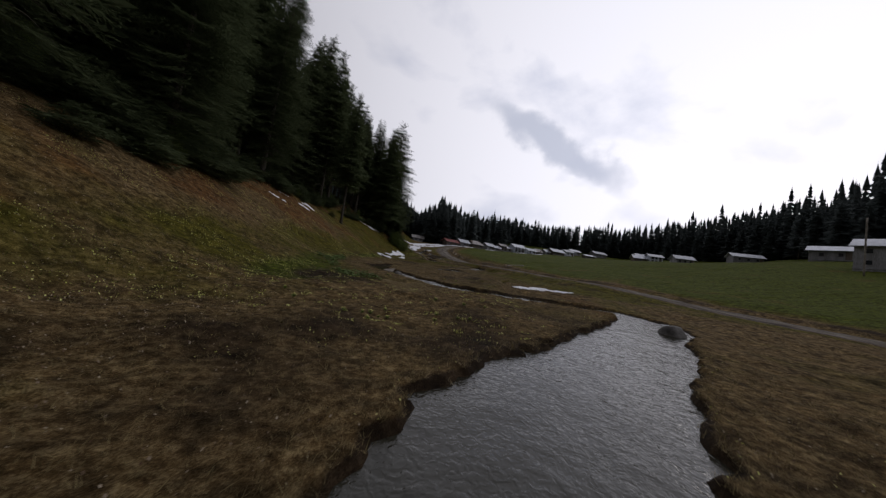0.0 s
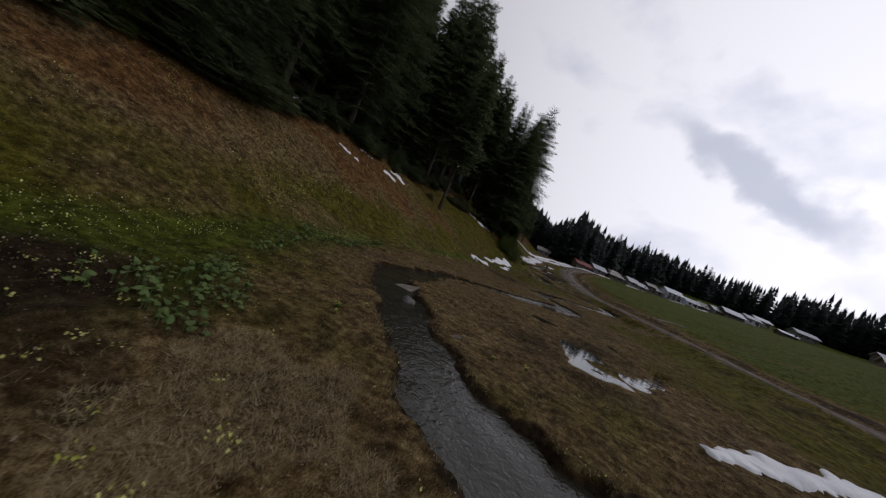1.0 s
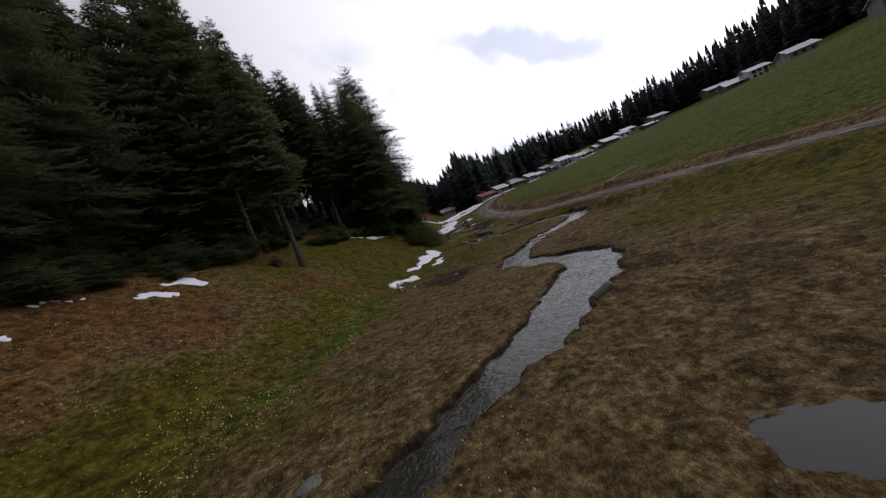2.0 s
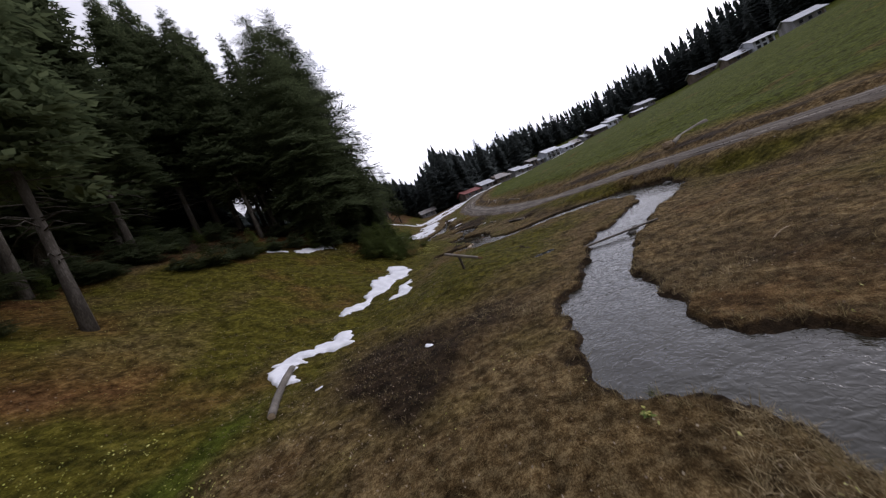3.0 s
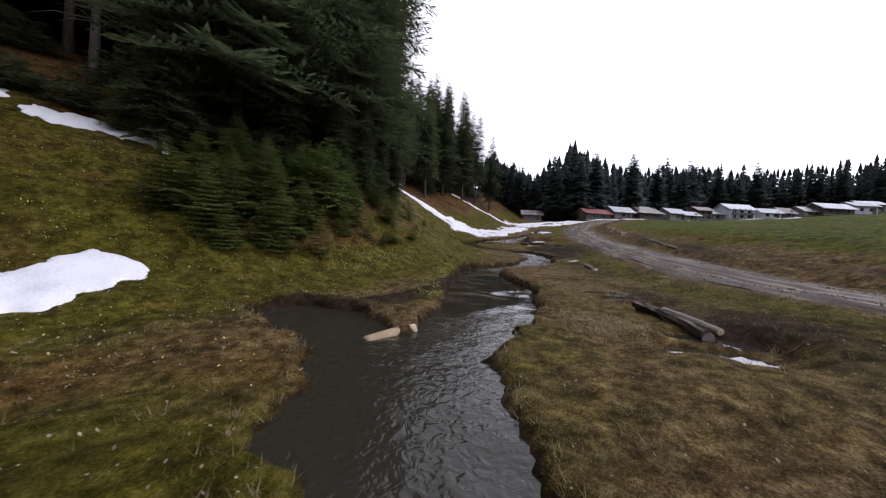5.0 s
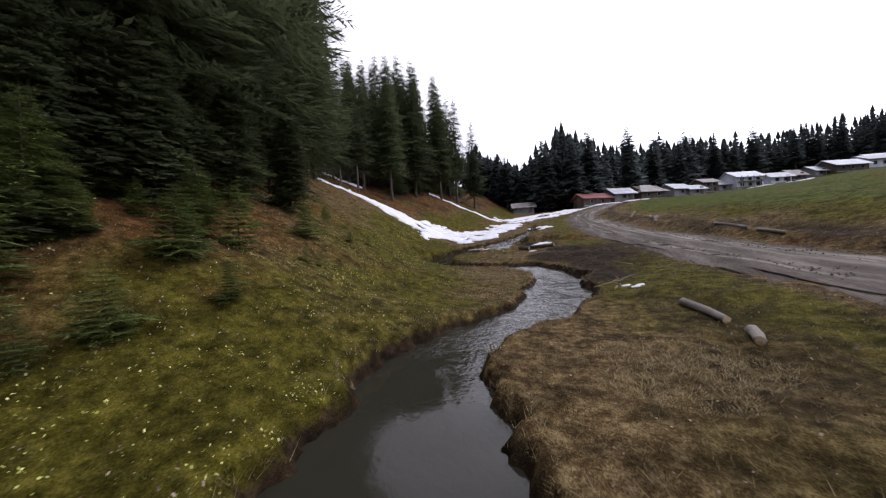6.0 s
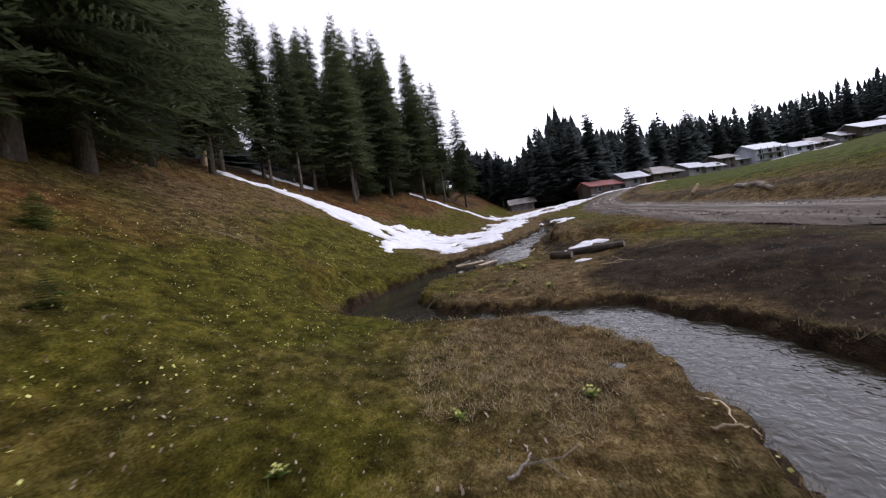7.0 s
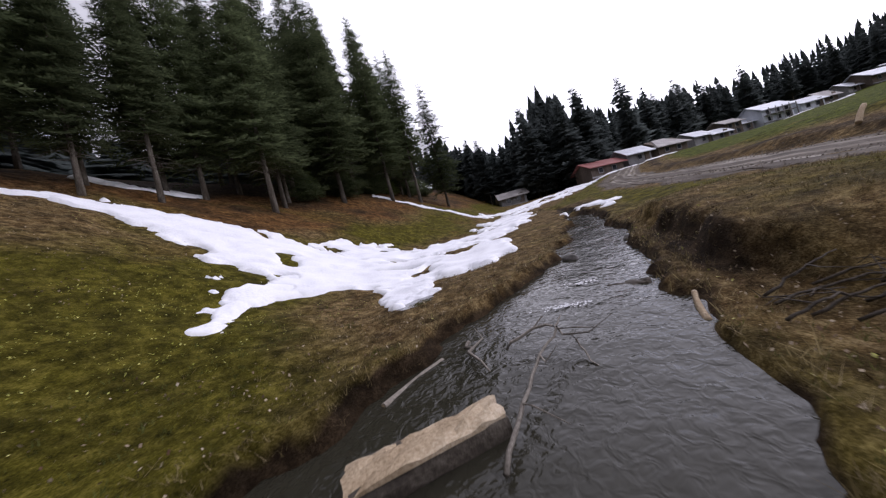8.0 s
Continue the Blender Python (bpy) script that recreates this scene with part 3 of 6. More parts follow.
# bare mud where the brook once ran beside its bank
SIDE_DITCH = spline([(-4.9, 65.0, 0.4), (-3.7, 65.5, 0.34), (-3.35, 66.5, 0.3), (-3.2, 67.8, 0.22), (-3.5, 69.6, 0.14)], 5)
fields = {
    # fresh grass on the meadow above the track and in the damp hollow under the slope
    "fresh": np.clip(0.95 * np.exp(-(((vx + 4.8) / 2.0) ** 2 + ((vy - 15.2) / 2.4) ** 2)) + 0.85 * step(rel, 4.5, 8.0) + 0.68 * np.exp(-((slope + 1.3) / 1.2) ** 2) * step(vy, 9, 14) * (1 - step(vy, 27, 33)) + 0.75 * np.exp(-((slope + 0.35) / 0.55) ** 2) * step(vy, 30, 34) * (1 - step(vy, 46, 49)) + 0.7 * np.exp(-(((vx + 1.6) / 1.1) ** 2 + ((vy - 59.2) / 1.7) ** 2)) + 0.4 * np.exp(-(((vx + 7.2) / 0.6) ** 2 + ((vy - 82.5) / 1.9) ** 2)) + 0.3 * np.exp(-(((vx + 9.7) / 0.6) ** 2 + ((vy - 84.6) / 1.6) ** 2)) + 0.2 * vnoise(vx, vy, 5.0), 0, 1),
    # moss green on the low slope's foot, the tongue in the brook's bend and the meadow above the track
    "green": np.clip(0.10 + 0.30 * step(vy, 61, 65) * step(vx, -2, 0) * (1 - step(rel, -3, -2)) + 0.38 * step(slope, -2.2, -1.0) * (1 - step(slope, 1.0, 2.5)) * step(vy, 61, 64) * (1 - step(vy, 71, 75)) - 0.22 * step(slope, 2.0, 4.5) * (1 - step(vy, 36, 44)) + 0.45 * np.exp(-(((vx - 9.0) / 4.0) ** 2 + ((vy - 32.5) / 4.5) ** 2)) + 0.6 * np.exp(-(((vx - 8.5) / 4.0) ** 2 + ((vy - 42) / 5.0) ** 2)) + 0.35 * step(rel, -14, -8) * (1 - step(rel, -4, -3)) * step(vy, 16, 22) * (1 - step(vy, 46, 52)) * step(vx, 4, 7) + 0.75 * np.exp(-(((vx + 3.1) / 0.5) ** 2 + ((vy - 69.0) / 3.0) ** 2)) - 0.25 * np.exp(-(((vx + 4.0) / 1.9) ** 2 + ((vy - 83.3) / 3.2) ** 2)) - 0.12 * step(vy, 66, 70) * (1 - step(vy, 79, 82)) * step(slope, -1, 1) + 0.34 * step(rel, -7, -4.5) * (1 - step(rel, -3.0, -2.2)) * step(vy, 72, 80) + 0.34 * step(vy, 43, 50) * (1 - step(vy, 60, 66)) * step(vx, -10, -7) * (1 - step(vx, -1, 2)) + 0.5 * np.exp(-((rel + 3.2) / 0.7) ** 2) + 0.22 * step(slope, 0.5, 3) * (1 - step(slope, 9, 13)) + 0.85 * step(rel, 3.6, 7) + 0.34 * np.exp(-((slope - 1.0) / 2.6) ** 2) + 0.42 * np.exp(-(((vx + 2) / 4) ** 2 + ((vy - 57) / 6) ** 2))
                     + 0.30 * np.exp(-(((vx + 9) / 4) ** 2 + ((vy - 87) / 5) ** 2)) + 0.06 * step(vy, 80, 90) * step(slope, -3, 1) + 0.3 * step(slope, 0, 3) * step(vy, 42, 54) * (1 - step(vy, 63, 68)) + 0.28 * vnoise(vx, vy, 4.0) + 0.14 * vnoise(vx, vy, 1.3), 0, 1),
    "rust": np.clip(0.02 + 0.15 * step(slope, 2.5, 5.0) * step(vy, 12, 18) * (1 - step(vy, 36, 44)) + 0.44 * step(slope, 0.6, 2.0) * (1 - step(slope, 5, 8)) * step(vy, 64, 67) * (1 - step(vy, 74, 79)) + 0.30 * step(slope, 1.5, 5) * (1 - 0.8 * step(vy, 44, 56) * (1 - step(vy, 62, 67)) - 0.7 * step(vy, 80, 88)) + 0.42 * step(slope, 8, 13) + 0.5 * step(-vx, 15.5, 18.5) * step(vy, 95.5, 98.5) + 0.34 * vnoise(vx, vy, 3.1) + 0.18 * vnoise(vx, vy, 1.0), 0, 1),
    # wet mud; the broad patch round (-3.5, 5) is vignette shade painted in mud colour
    "mud_and_shade": np.clip(0.48 * np.exp(-(((vx + 2.6) / 1.15) ** 2 + ((vy - 85.7) / 1.6) ** 2)) + 0.75 * np.exp(-(((vx + 4.4) / 0.42) ** 2 + ((vy - 93.0) / 1.7) ** 4)) + 0.35 * step(-vx, 15.5, 18.5) * step(vy, 95.5, 98.5) + 0.7 * (edge_distance(vx, vy, RILL) < 0.02) + 0.8 * (1 - step(vd, -0.02, 0.16)) + 0.3 * np.exp(-((rel + 5.0) / 1.0) ** 2) + 0.56 * np.exp(-(((vx - 0.4) / 2.6) ** 2 + ((vy - 85) / 6.0) ** 2)) + 0.58 * np.exp(-(((vx + 4.7) / 2.1) ** 2 + ((vy - 14.8) / 2.2) ** 2)) + 0.32 * np.exp(-(((vx + 3.5) / 4.0) ** 2 + ((vy - 5) / 5.0) ** 2)) + 0.3 * np.exp(-(((vx + 6.0) / 2.0) ** 2 + ((vy - 22.5) / 3.5) ** 2)) + 0.34 * np.exp(-((vx - 2.0) / 3.8) ** 2) * (1 - step(vy, 42, 52)) + 0.5 * step(slope, 10.5, 13)
                   + 0.30 * np.exp(-(((vx - 3.0) / 1.3) ** 2 + ((vy - 68) / 8) ** 2)) + 0.55 * np.exp(-((rel - 3.3) / 0.9) ** 2) + 0.4 * np.exp(-(rel / 2.0) ** 4)
                   + 0.62 * np.exp(-(((vx + 4.9) / 4.0) ** 2 + ((vy - 48.0) / 2.5) ** 2)) + 0.6 * np.exp(-(((vx + 4.4) / 0.7) ** 2 + ((vy - 45.6) / 1.6) ** 2)) + 0.45 * np.exp(-(edge_distance(vx, vy, SIDE_DITCH) / 0.16) ** 2) * (edge_distance(vx, vy, SIDE_DITCH) > 0) + 0.45 * (edge_distance(vx, vy, SIDE_DITCH) <= 0) + 0.24 * vnoise(vx, vy, 1.7), 0, 1),
}
for key, values in fields.items():
    at = me.attributes.new(key, "FLOAT", "POINT")
    at.data.foreach_set("value", values.astype(np.float32))
ground = tagged(new("ground", me), "worn brown and green turf of a hill valley", "ground", kind="structure")

# ---- water ----
WX, WY = np.arange(-10.5, 13.0, 0.2), np.arange(-6.0, 112.0, 0.2)
wx, wy = np.meshgrid(WX, WY)
wd = np.minimum(edge_distance(wx, wy, BROOK), edge_distance(wx, wy, POOL_LINE))
me, bv = grid_mesh("brook", WX, WY, water_z(wy) + 0.012 * vnoise(wx, wy, 0.45) + 0.008 * vnoise(wx, wy, 0.21), (wd < 0.5) & ~((wx > -4.85) & (wy > 89.8) & (wy < 91.4)))
me.materials.append(STREAM_WATER)
calm = me.attributes.new("calm", "FLOAT", "POINT")
cy = bv[:, 1] + 0.5 * np.sin(2.3 * bv[:, 0])
calm.data.foreach_set("value", np.clip(step(cy, 65.4, 67.4) * (1 - step(cy, 72.5, 75.0)) + 0.7 * step(cy, 84.5, 86) * (1 - step(cy, 87.5, 89)) + 0.5 * step(cy, 20, 23) * (1 - step(cy, 26, 29)), 0, 1).astype(np.float32))
tagged(new("brook", me), "narrow winding brook of grey rippled snowmelt", "brook", kind="structure")
for group in PUDDLES:
    lo = np.min([(p[0] - p[2] * 1.6, p[1] - p[3] * 1.6) for p in group], 0)
    hi = np.max([(p[0] + p[2] * 1.6, p[1] + p[3] * 1.6) for p in group], 0)
    xs, ys = np.arange(lo[0], hi[0], 0.05), np.arange(lo[1], hi[1], 0.05)
    gx, gy = np.meshgrid(xs, ys)
    me, _ = grid_mesh("puddle", xs, ys, puddle_level(group, gy), puddle_edge(group, gx, gy) < 1.1)
    me.materials.append(PUDDLE_WATER)
    tagged(new("puddle", me), "still shallow puddle of snowmelt on muddy turf", "puddle", "puddles on the flat", "structure")

# ---- track ----
RY = np.arange(-40, 150, 0.4)
across = np.array([-2.75, -2.4, -1.9, -1.4, -1.15, -0.8, -0.55, 0.0, 0.55, 0.8, 1.15, 1.4, 1.9, 2.3])
sag = np.array([-0.22, -0.08, 0.0, 0.02, -0.02, -0.025, 0.03, 0.045, 0.03, -0.025, -0.02, 0.0, -0.08, -0.22])
fine_across = np.linspace(-2.75, 2.3, 49)
across, sag = fine_across, np.interp(fine_across, across, sag)
gx, gy = np.meshgrid(across, RY)
outer = step(np.abs(gx), 1.4, 2.3)
vx = road_x(gy) + gx + 0.10 * vnoise(gx * 7, gy, 1.5) + outer * (0.16 * vnoise(gx * 9, gy, 1.9) + 0.16 * vnoise(gx * 5, gy, 0.6))
vz = ground_z(vx, gy) + 0.04 + np.tile(sag, (len(RY), 1)) + 0.03 * vnoise(vx, gy, 0.9) + 0.02 * vnoise(vx, gy, 0.45)
verts = np.stack([vx.ravel(), gy.ravel(), vz.ravel()], 1)
n = len(across)
faces = [(r * n + c, r * n + c + 1, (r + 1) * n + c + 1, (r + 1) * n + c) for r in range(len(RY) - 1) for c in range(n - 1)]
road = part("road", (verts, faces), GRAVEL, smooth=True)
lines = sum(k * np.exp(-((gx + 0.12 * vnoise(gx * 0, gy, 6.0) - c) / w) ** 2) for c, k, w in ((-0.95, 0.75, 0.10), (-0.6, 0.45, 0.08), (0.2, 0.4, 0.14), (0.75, 0.8, 0.11), (1.1, 0.5, 0.08)))
at = road.data.attributes.new("rut", "FLOAT", "POINT")
at.data.foreach_set("value", np.clip(lines * (0.65 + 0.6 * vnoise(gx * 3, gy, 2.4)), 0, 1).astype(np.float32).ravel())
tagged(road, "brown-grey gravel track with pale wheel ruts", "road", kind="structure")

def pebbles(name, x, y, z, size, mat, label):
    """Loose stones, too many to count: low four-sided lumps."""
    rng = np.random.default_rng(12)
    n = len(x)
    a, r = rng.uniform(0, 6.28, n), rng.uniform(*size, n)
    c = np.stack([x, y, z], 1)
    v = np.empty((n, 5, 3))
    for k in range(4):
        q = r * rng.uniform(0.7, 1.2, n)
        v[:, k] = c + np.stack([q * np.cos(a + 1.571 * k), q * np.sin(a + 1.571 * k), -0.3 * r], 1)
    v[:, 4] = c + np.stack([np.zeros(n), np.zeros(n), 0.75 * r], 1)
    f = (np.array([(0, 1, 4), (1, 2, 4), (2, 3, 4), (3, 0, 4)])[None] + 5 * np.arange(n)[:, None, None]).reshape(-1, 3)
    ob = part(name, (v.reshape(-1, 3), f), mat)
    return tagged(ob, label, "gravel", kind="stuff")


STONES = island_leaf("loose_track_stones", (0.075, 0.062, 0.05), (0.24, 0.21, 0.18), 0.95)
prng = np.random.default_rng(31)
py = prng.uniform(46, 112, 6000)
px = road_x(py) + prng.normal(0, 1.2, 6000)
pebbles("track_stones", px, py, ground_z(px, py) + 0.045, (0.012, 0.045), STONES, "loose grey stones strewn over the track")

# ---- snow ----


SNOW_LINES = []


def snow_patch(blobs, thick=0.12, label="dirty white patch of melting snow", ragged=0.5, holes=()):
    """Snow over circles joined up: blobs are (x, y, radius); holes, thawed through, are (x, y, radius, radius)."""
    b = np.array(blobs, float)
    SNOW_LINES.append(spline(b, 6) if len(b) > 1 else b)
    lo, hi = (b[:, :2] - b[:, 2:] - 0.6).min(0), (b[:, :2] + b[:, 2:] + 0.6).max(0)
    pitch = max(0.045, min(0.25, (hi - lo).max() / 150))
    xs, ys = np.arange(lo[0], hi[0], pitch), np.arange(lo[1], hi[1], pitch)
    gx, gy = np.meshgrid(xs, ys)
    wobble = 0.55 * ragged
    wx = gx + wobble * (vnoise(gx + 7, gy, 0.8) + 0.5 * vnoise(gx + 7, gy, 0.33))
    wy = gy + wobble * (vnoise(gx, gy + 13, 0.8) + 0.5 * vnoise(gx, gy + 13, 0.33))
    m = (-edge_distance(wx, wy, spline(b, 6) if len(b) > 1 else b)) + ragged * (0.6 * vnoise(gx, gy, 1.3) + 0.42 * vnoise(gx, gy, 0.5) + 0.30 * vnoise(gx, gy, 0.24) + 0.18 * vnoise(gx, gy, 0.12))
    for hx, hy, ra, rb in holes:
        e = np.hypot((wx - hx) / ra, (wy - hy) / rb)
        m = np.where(e < 1.6, np.minimum(m, 0.5 * (e - 1)), m)
    gz = ground_z(gx, gy) + np.where(m > 0, 0.6 * thick * np.sqrt(np.clip(m * 4.0, 0, 1)), np.maximum(m * 1.5, -0.15)) + 0.02 * vnoise(gx, gy, 0.6)
    me, _ = grid_mesh("snow_patch", xs, ys, gz, m > -pitch)
    me.materials.append(SNOW)
    return tagged(new("snow_patch", me), label, "snow", "melting snow patches", "structure")


snow_patch([(-9.0, 48.3, 0.38), (-9.1, 49.25, 0.46), (-8.6, 50.2, 0.46), (-7.95, 50.95, 0.44), (-8.05, 51.9, 0.3)], 0.15, "long strip of melting snow at the slope's foot", 0.4)
snow_patch([(-9.1, 54.0, 0.2), (-8.95, 55.0, 0.36), (-8.45, 56.3, 0.3), (-8.1, 58.0, 0.5), (-8.0, 59.8, 0.95), (-7.45, 61.2, 0.75), (-8.0, 63.1, 0.6)], 0.18, "long strip of melting snow at the slope's foot", 0.3)
snow_patch([(-6.9, 55.7, 0.3), (-6.4, 56.4, 0.32), (-6.5, 57.6, 0.2), (-6.5, 58.7, 0.18)], 0.1, ragged=0.3)
snow_patch([(-14.6, 64.6, 0.5), (-13.9, 66.4, 0.5)], 0.15, "small snow patch below the forest edge", 0.5)
snow_patch([(-16.4, 63.3, 0.2), (-15.6, 63.8, 0.2)], 0.1, ragged=0.3)
snow_patch([(5.2, 21.5, 0.3), (6.6, 22.5, 0.42), (8.4, 23.9, 0.42), (10.4, 25.6, 0.35)], 0.14, "long strip of melting snow beside the brook", 0.35)
snow_patch([(-20.9, 91.2, 0.5), (-20.6, 93.8, 0.8), (-18.6, 95.4, 1.5), (-15.6, 96.4, 2.2), (-12.6, 96.0, 2.6), (-10.2, 96.6, 1.9), (-8.6, 97.2, 1.3), (-7.6, 98.0, 0.6)], 0.22, "broad snowfield melting on the slope", 0.7,
           ((-14.1, 96.1, 0.42, 0.36), (-16.9, 97.6, 0.5, 0.22), (-9.9, 96.6, 0.28, 0.9), (-11.2, 97.2, 0.5, 0.2), (-12.9, 94.4, 0.3, 0.25)))
snow_patch([(-9.9, 95.2, 0.8), (-9.4, 94.0, 0.45), (-8.9, 92.7, 0.25)], 0.16, "broad snowfield melting on the slope", 0.4)
snow_patch([(-12.3, 94.2, 0.8), (-11.9, 92.4, 0.42), (-11.6, 91.2, 0.25)], 0.18, "broad snowfield melting on the slope", 0.32)
snow_patch([(-13.5, 100.5, 2.0), (-10.5, 103.5, 2.0), (-9.0, 108.0, 1.6), (-9.0, 114.0, 1.3)], 0.2, "ragged snow along the brook", 1.2, ((-13.4, 102.0, 1.0, 0.4), (-10.8, 104.0, 0.5, 1.0), (-9.3, 108.5, 0.4, 1.2)))
snow_patch([(-21.5, 117.0, 0.5), (-18.5, 119.0, 0.5), (-15.0, 120.5, 0.6), (-12.5, 122.0, 0.8)], 0.2, ragged=0.5)
snow_patch([(-11.5, 126.0, 1.6), (-7.0, 137.0, 2.0), (-2.0, 143.5, 2.0), (3.0, 147.0, 1.7), (7.5, 148.8, 1.2)], 0.22, "long streak of snow towards the huts", 1.0)
snow_patch([(-9.0, 122.0, 1.2), (-4.5, 130.0, 1.2), (0.0, 138.0, 0.9)], 0.2, "long streak of snow towards the huts", 0.9)
snow_patch([(-4.9, 105.0, 0.4), (-4.0, 105.8, 0.6), (-3.6, 103.6, 0.45), (-4.1, 101.6, 0.3)], 0.15, ragged=0.4)
snow_patch([(-3.7, 89.6, 0.35), (-3.0, 90.4, 0.4), (-2.6, 90.2, 0.25)], 0.16, "snow remnant caught behind a log", 0.3)
snow_patch([(-3.35, 87.9, 0.25)], 0.1, ragged=0.15)
for x, y, r in ((-0.12, 78.75, 0.04), (0.05, 78.5, 0.03), (0.2, 78.6, 0.035)):
    snow_patch([(x, y, r), (x + 0.12, y + 0.02, r * 0.7)], 0.03, "small snow remnant in the shade", 0.06)
for x, y in ((-16.9, 33.0), (-17.5, 41.1), (-20.5, 27.2), (-21.9, 29.8), (-19.6, 27.9), (-21.5, 31.5), (-18.4, 36.5), (-17.0, 39.0)):
    k = 0.5 + 0.5 * abs(math.sin(7.3 * x + y))
    snow_patch([(x - 0.6, y, 0.26 * k), (x - 0.2 - 0.3 * k, y + 0.9 * k, 0.22 * k), (x - 0.1, y + 1.5 * k, 0.1)], 0.08, "small snow remnant in the shade", 0.6)
for x, y in ((25.5, 161.5), (42.0, 169.0), (52.0, 175.5), (11.5, 147.5)):
    snow_patch([(x - 3.0, y - 1.2, 0.5), (x, y, 0.8), (x + 2.5, y + 0.9, 0.4)], 0.2, "snow remnant along a hut's front", 0.6)
snow_patch([(-4.2, 47.75, 0.1), (-4.3, 47.95, 0.07)], 0.05, "small snow remnant on the muddy turf", 0.08)
snow_patch([(-7.2, 47.3, 0.06), (-7.1, 47.35, 0.04)], 0.04, "small snow remnant on the muddy turf", 0.05)
snow_patch([(-25.0, 96.5, 0.6), (-24.0, 98.0, 1.0), (-23.6, 99.6, 0.7)], 0.2, "snow remnant under the forest trees", 0.7)


# ---- fir trees ----


def tube(points, radii, sides=7):
    """A tapered, bent tube with closed ends."""
    pts = [Vector(p) for p in points]
    verts, faces = [], []
    for i, p in enumerate(pts):
        d = (pts[min(i + 1, len(pts) - 1)] - pts[max(i - 1, 0)]).normalized()
        a = d.orthogonal().normalized() if abs(d.z) < 0.9 else Vector((1, 0, 0))
        a = (a - d * a.dot(d)).normalized()
        b = d.cross(a)
        for k in range(sides):
            t = 2 * math.pi * k / sides
            verts.append(tuple(p + (a * math.cos(t) + b * math.sin(t)) * radii[i]))
    for i in range(len(pts) - 1):
        for k in range(sides):
            faces.append((i * sides + k, i * sides + (k + 1) % sides, (i + 1) * sides + (k + 1) % sides, (i + 1) * sides + k))
    faces.append(tuple(range(sides))[::-1])
    faces.append(tuple(range((len(pts) - 1) * sides, len(pts) * sides)))
    return verts, faces


def bough(rng, quads, root, heading, length, droop, width, segs=5, fine=2, full=1.0):
    """A fir bough: a rib that sags and lifts at its tip, with flat forward-slanting sprays of needles on both sides."""
    out = np.array([math.cos(heading), math.sin(heading), 0.0])
    side = np.array([-out[1], out[0], 0.0])
    t = (np.arange(segs) + 0.6) / segs
    rib = np.array(root) + out * (length * t)[:, None]
    rib[:, 2] += length * (0.12 * t - 1.5 * droop * t * t + 0.62 * droop * t ** 3)
    half = width * length * (0.34 + 0.66 * np.sin(np.pi * np.minimum(1.0, t * 0.86 + 0.14)))
    for s in (-1.0, 1.0):
        h = half * rng.uniform(0.7, 1.3, segs)
        d = out * rng.uniform(0.5, 1.0, segs)[:, None] + side * s
        d[:, 2] -= rng.uniform(-0.05, 0.34, segs)
        for j in range(fine):
            base = rib + d * (h * (j / fine) * 0.85)[:, None]
            l = h / fine * rng.uniform(1.25, 1.9, segs)
            turn = d + out * rng.normal(0.2, 0.3, segs)[:, None]
            turn[:, 2] += rng.normal(-0.05, 0.16, segs)
            w = np.cross(turn, rng.normal(0, 0.3, (segs, 3)) + (0, 0, 1.0))
            w *= (full * l * rng.uniform(0.17, 0.30, segs) / np.linalg.norm(w, axis=1))[:, None]
            mid = base + turn * (0.42 * l)[:, None]
            quads.append(np.stack([base, mid - w, base + turn * l[:, None], mid + w], 1))
    tip = rib[-1]
    l = length / segs * 1.5
    quads.append(np.array([[rib[-1] - out * l * 0.5, tip + side * l * 0.26, tip + out * l - (0, 0, 0.05 * l), tip - side * l * 0.26]]))


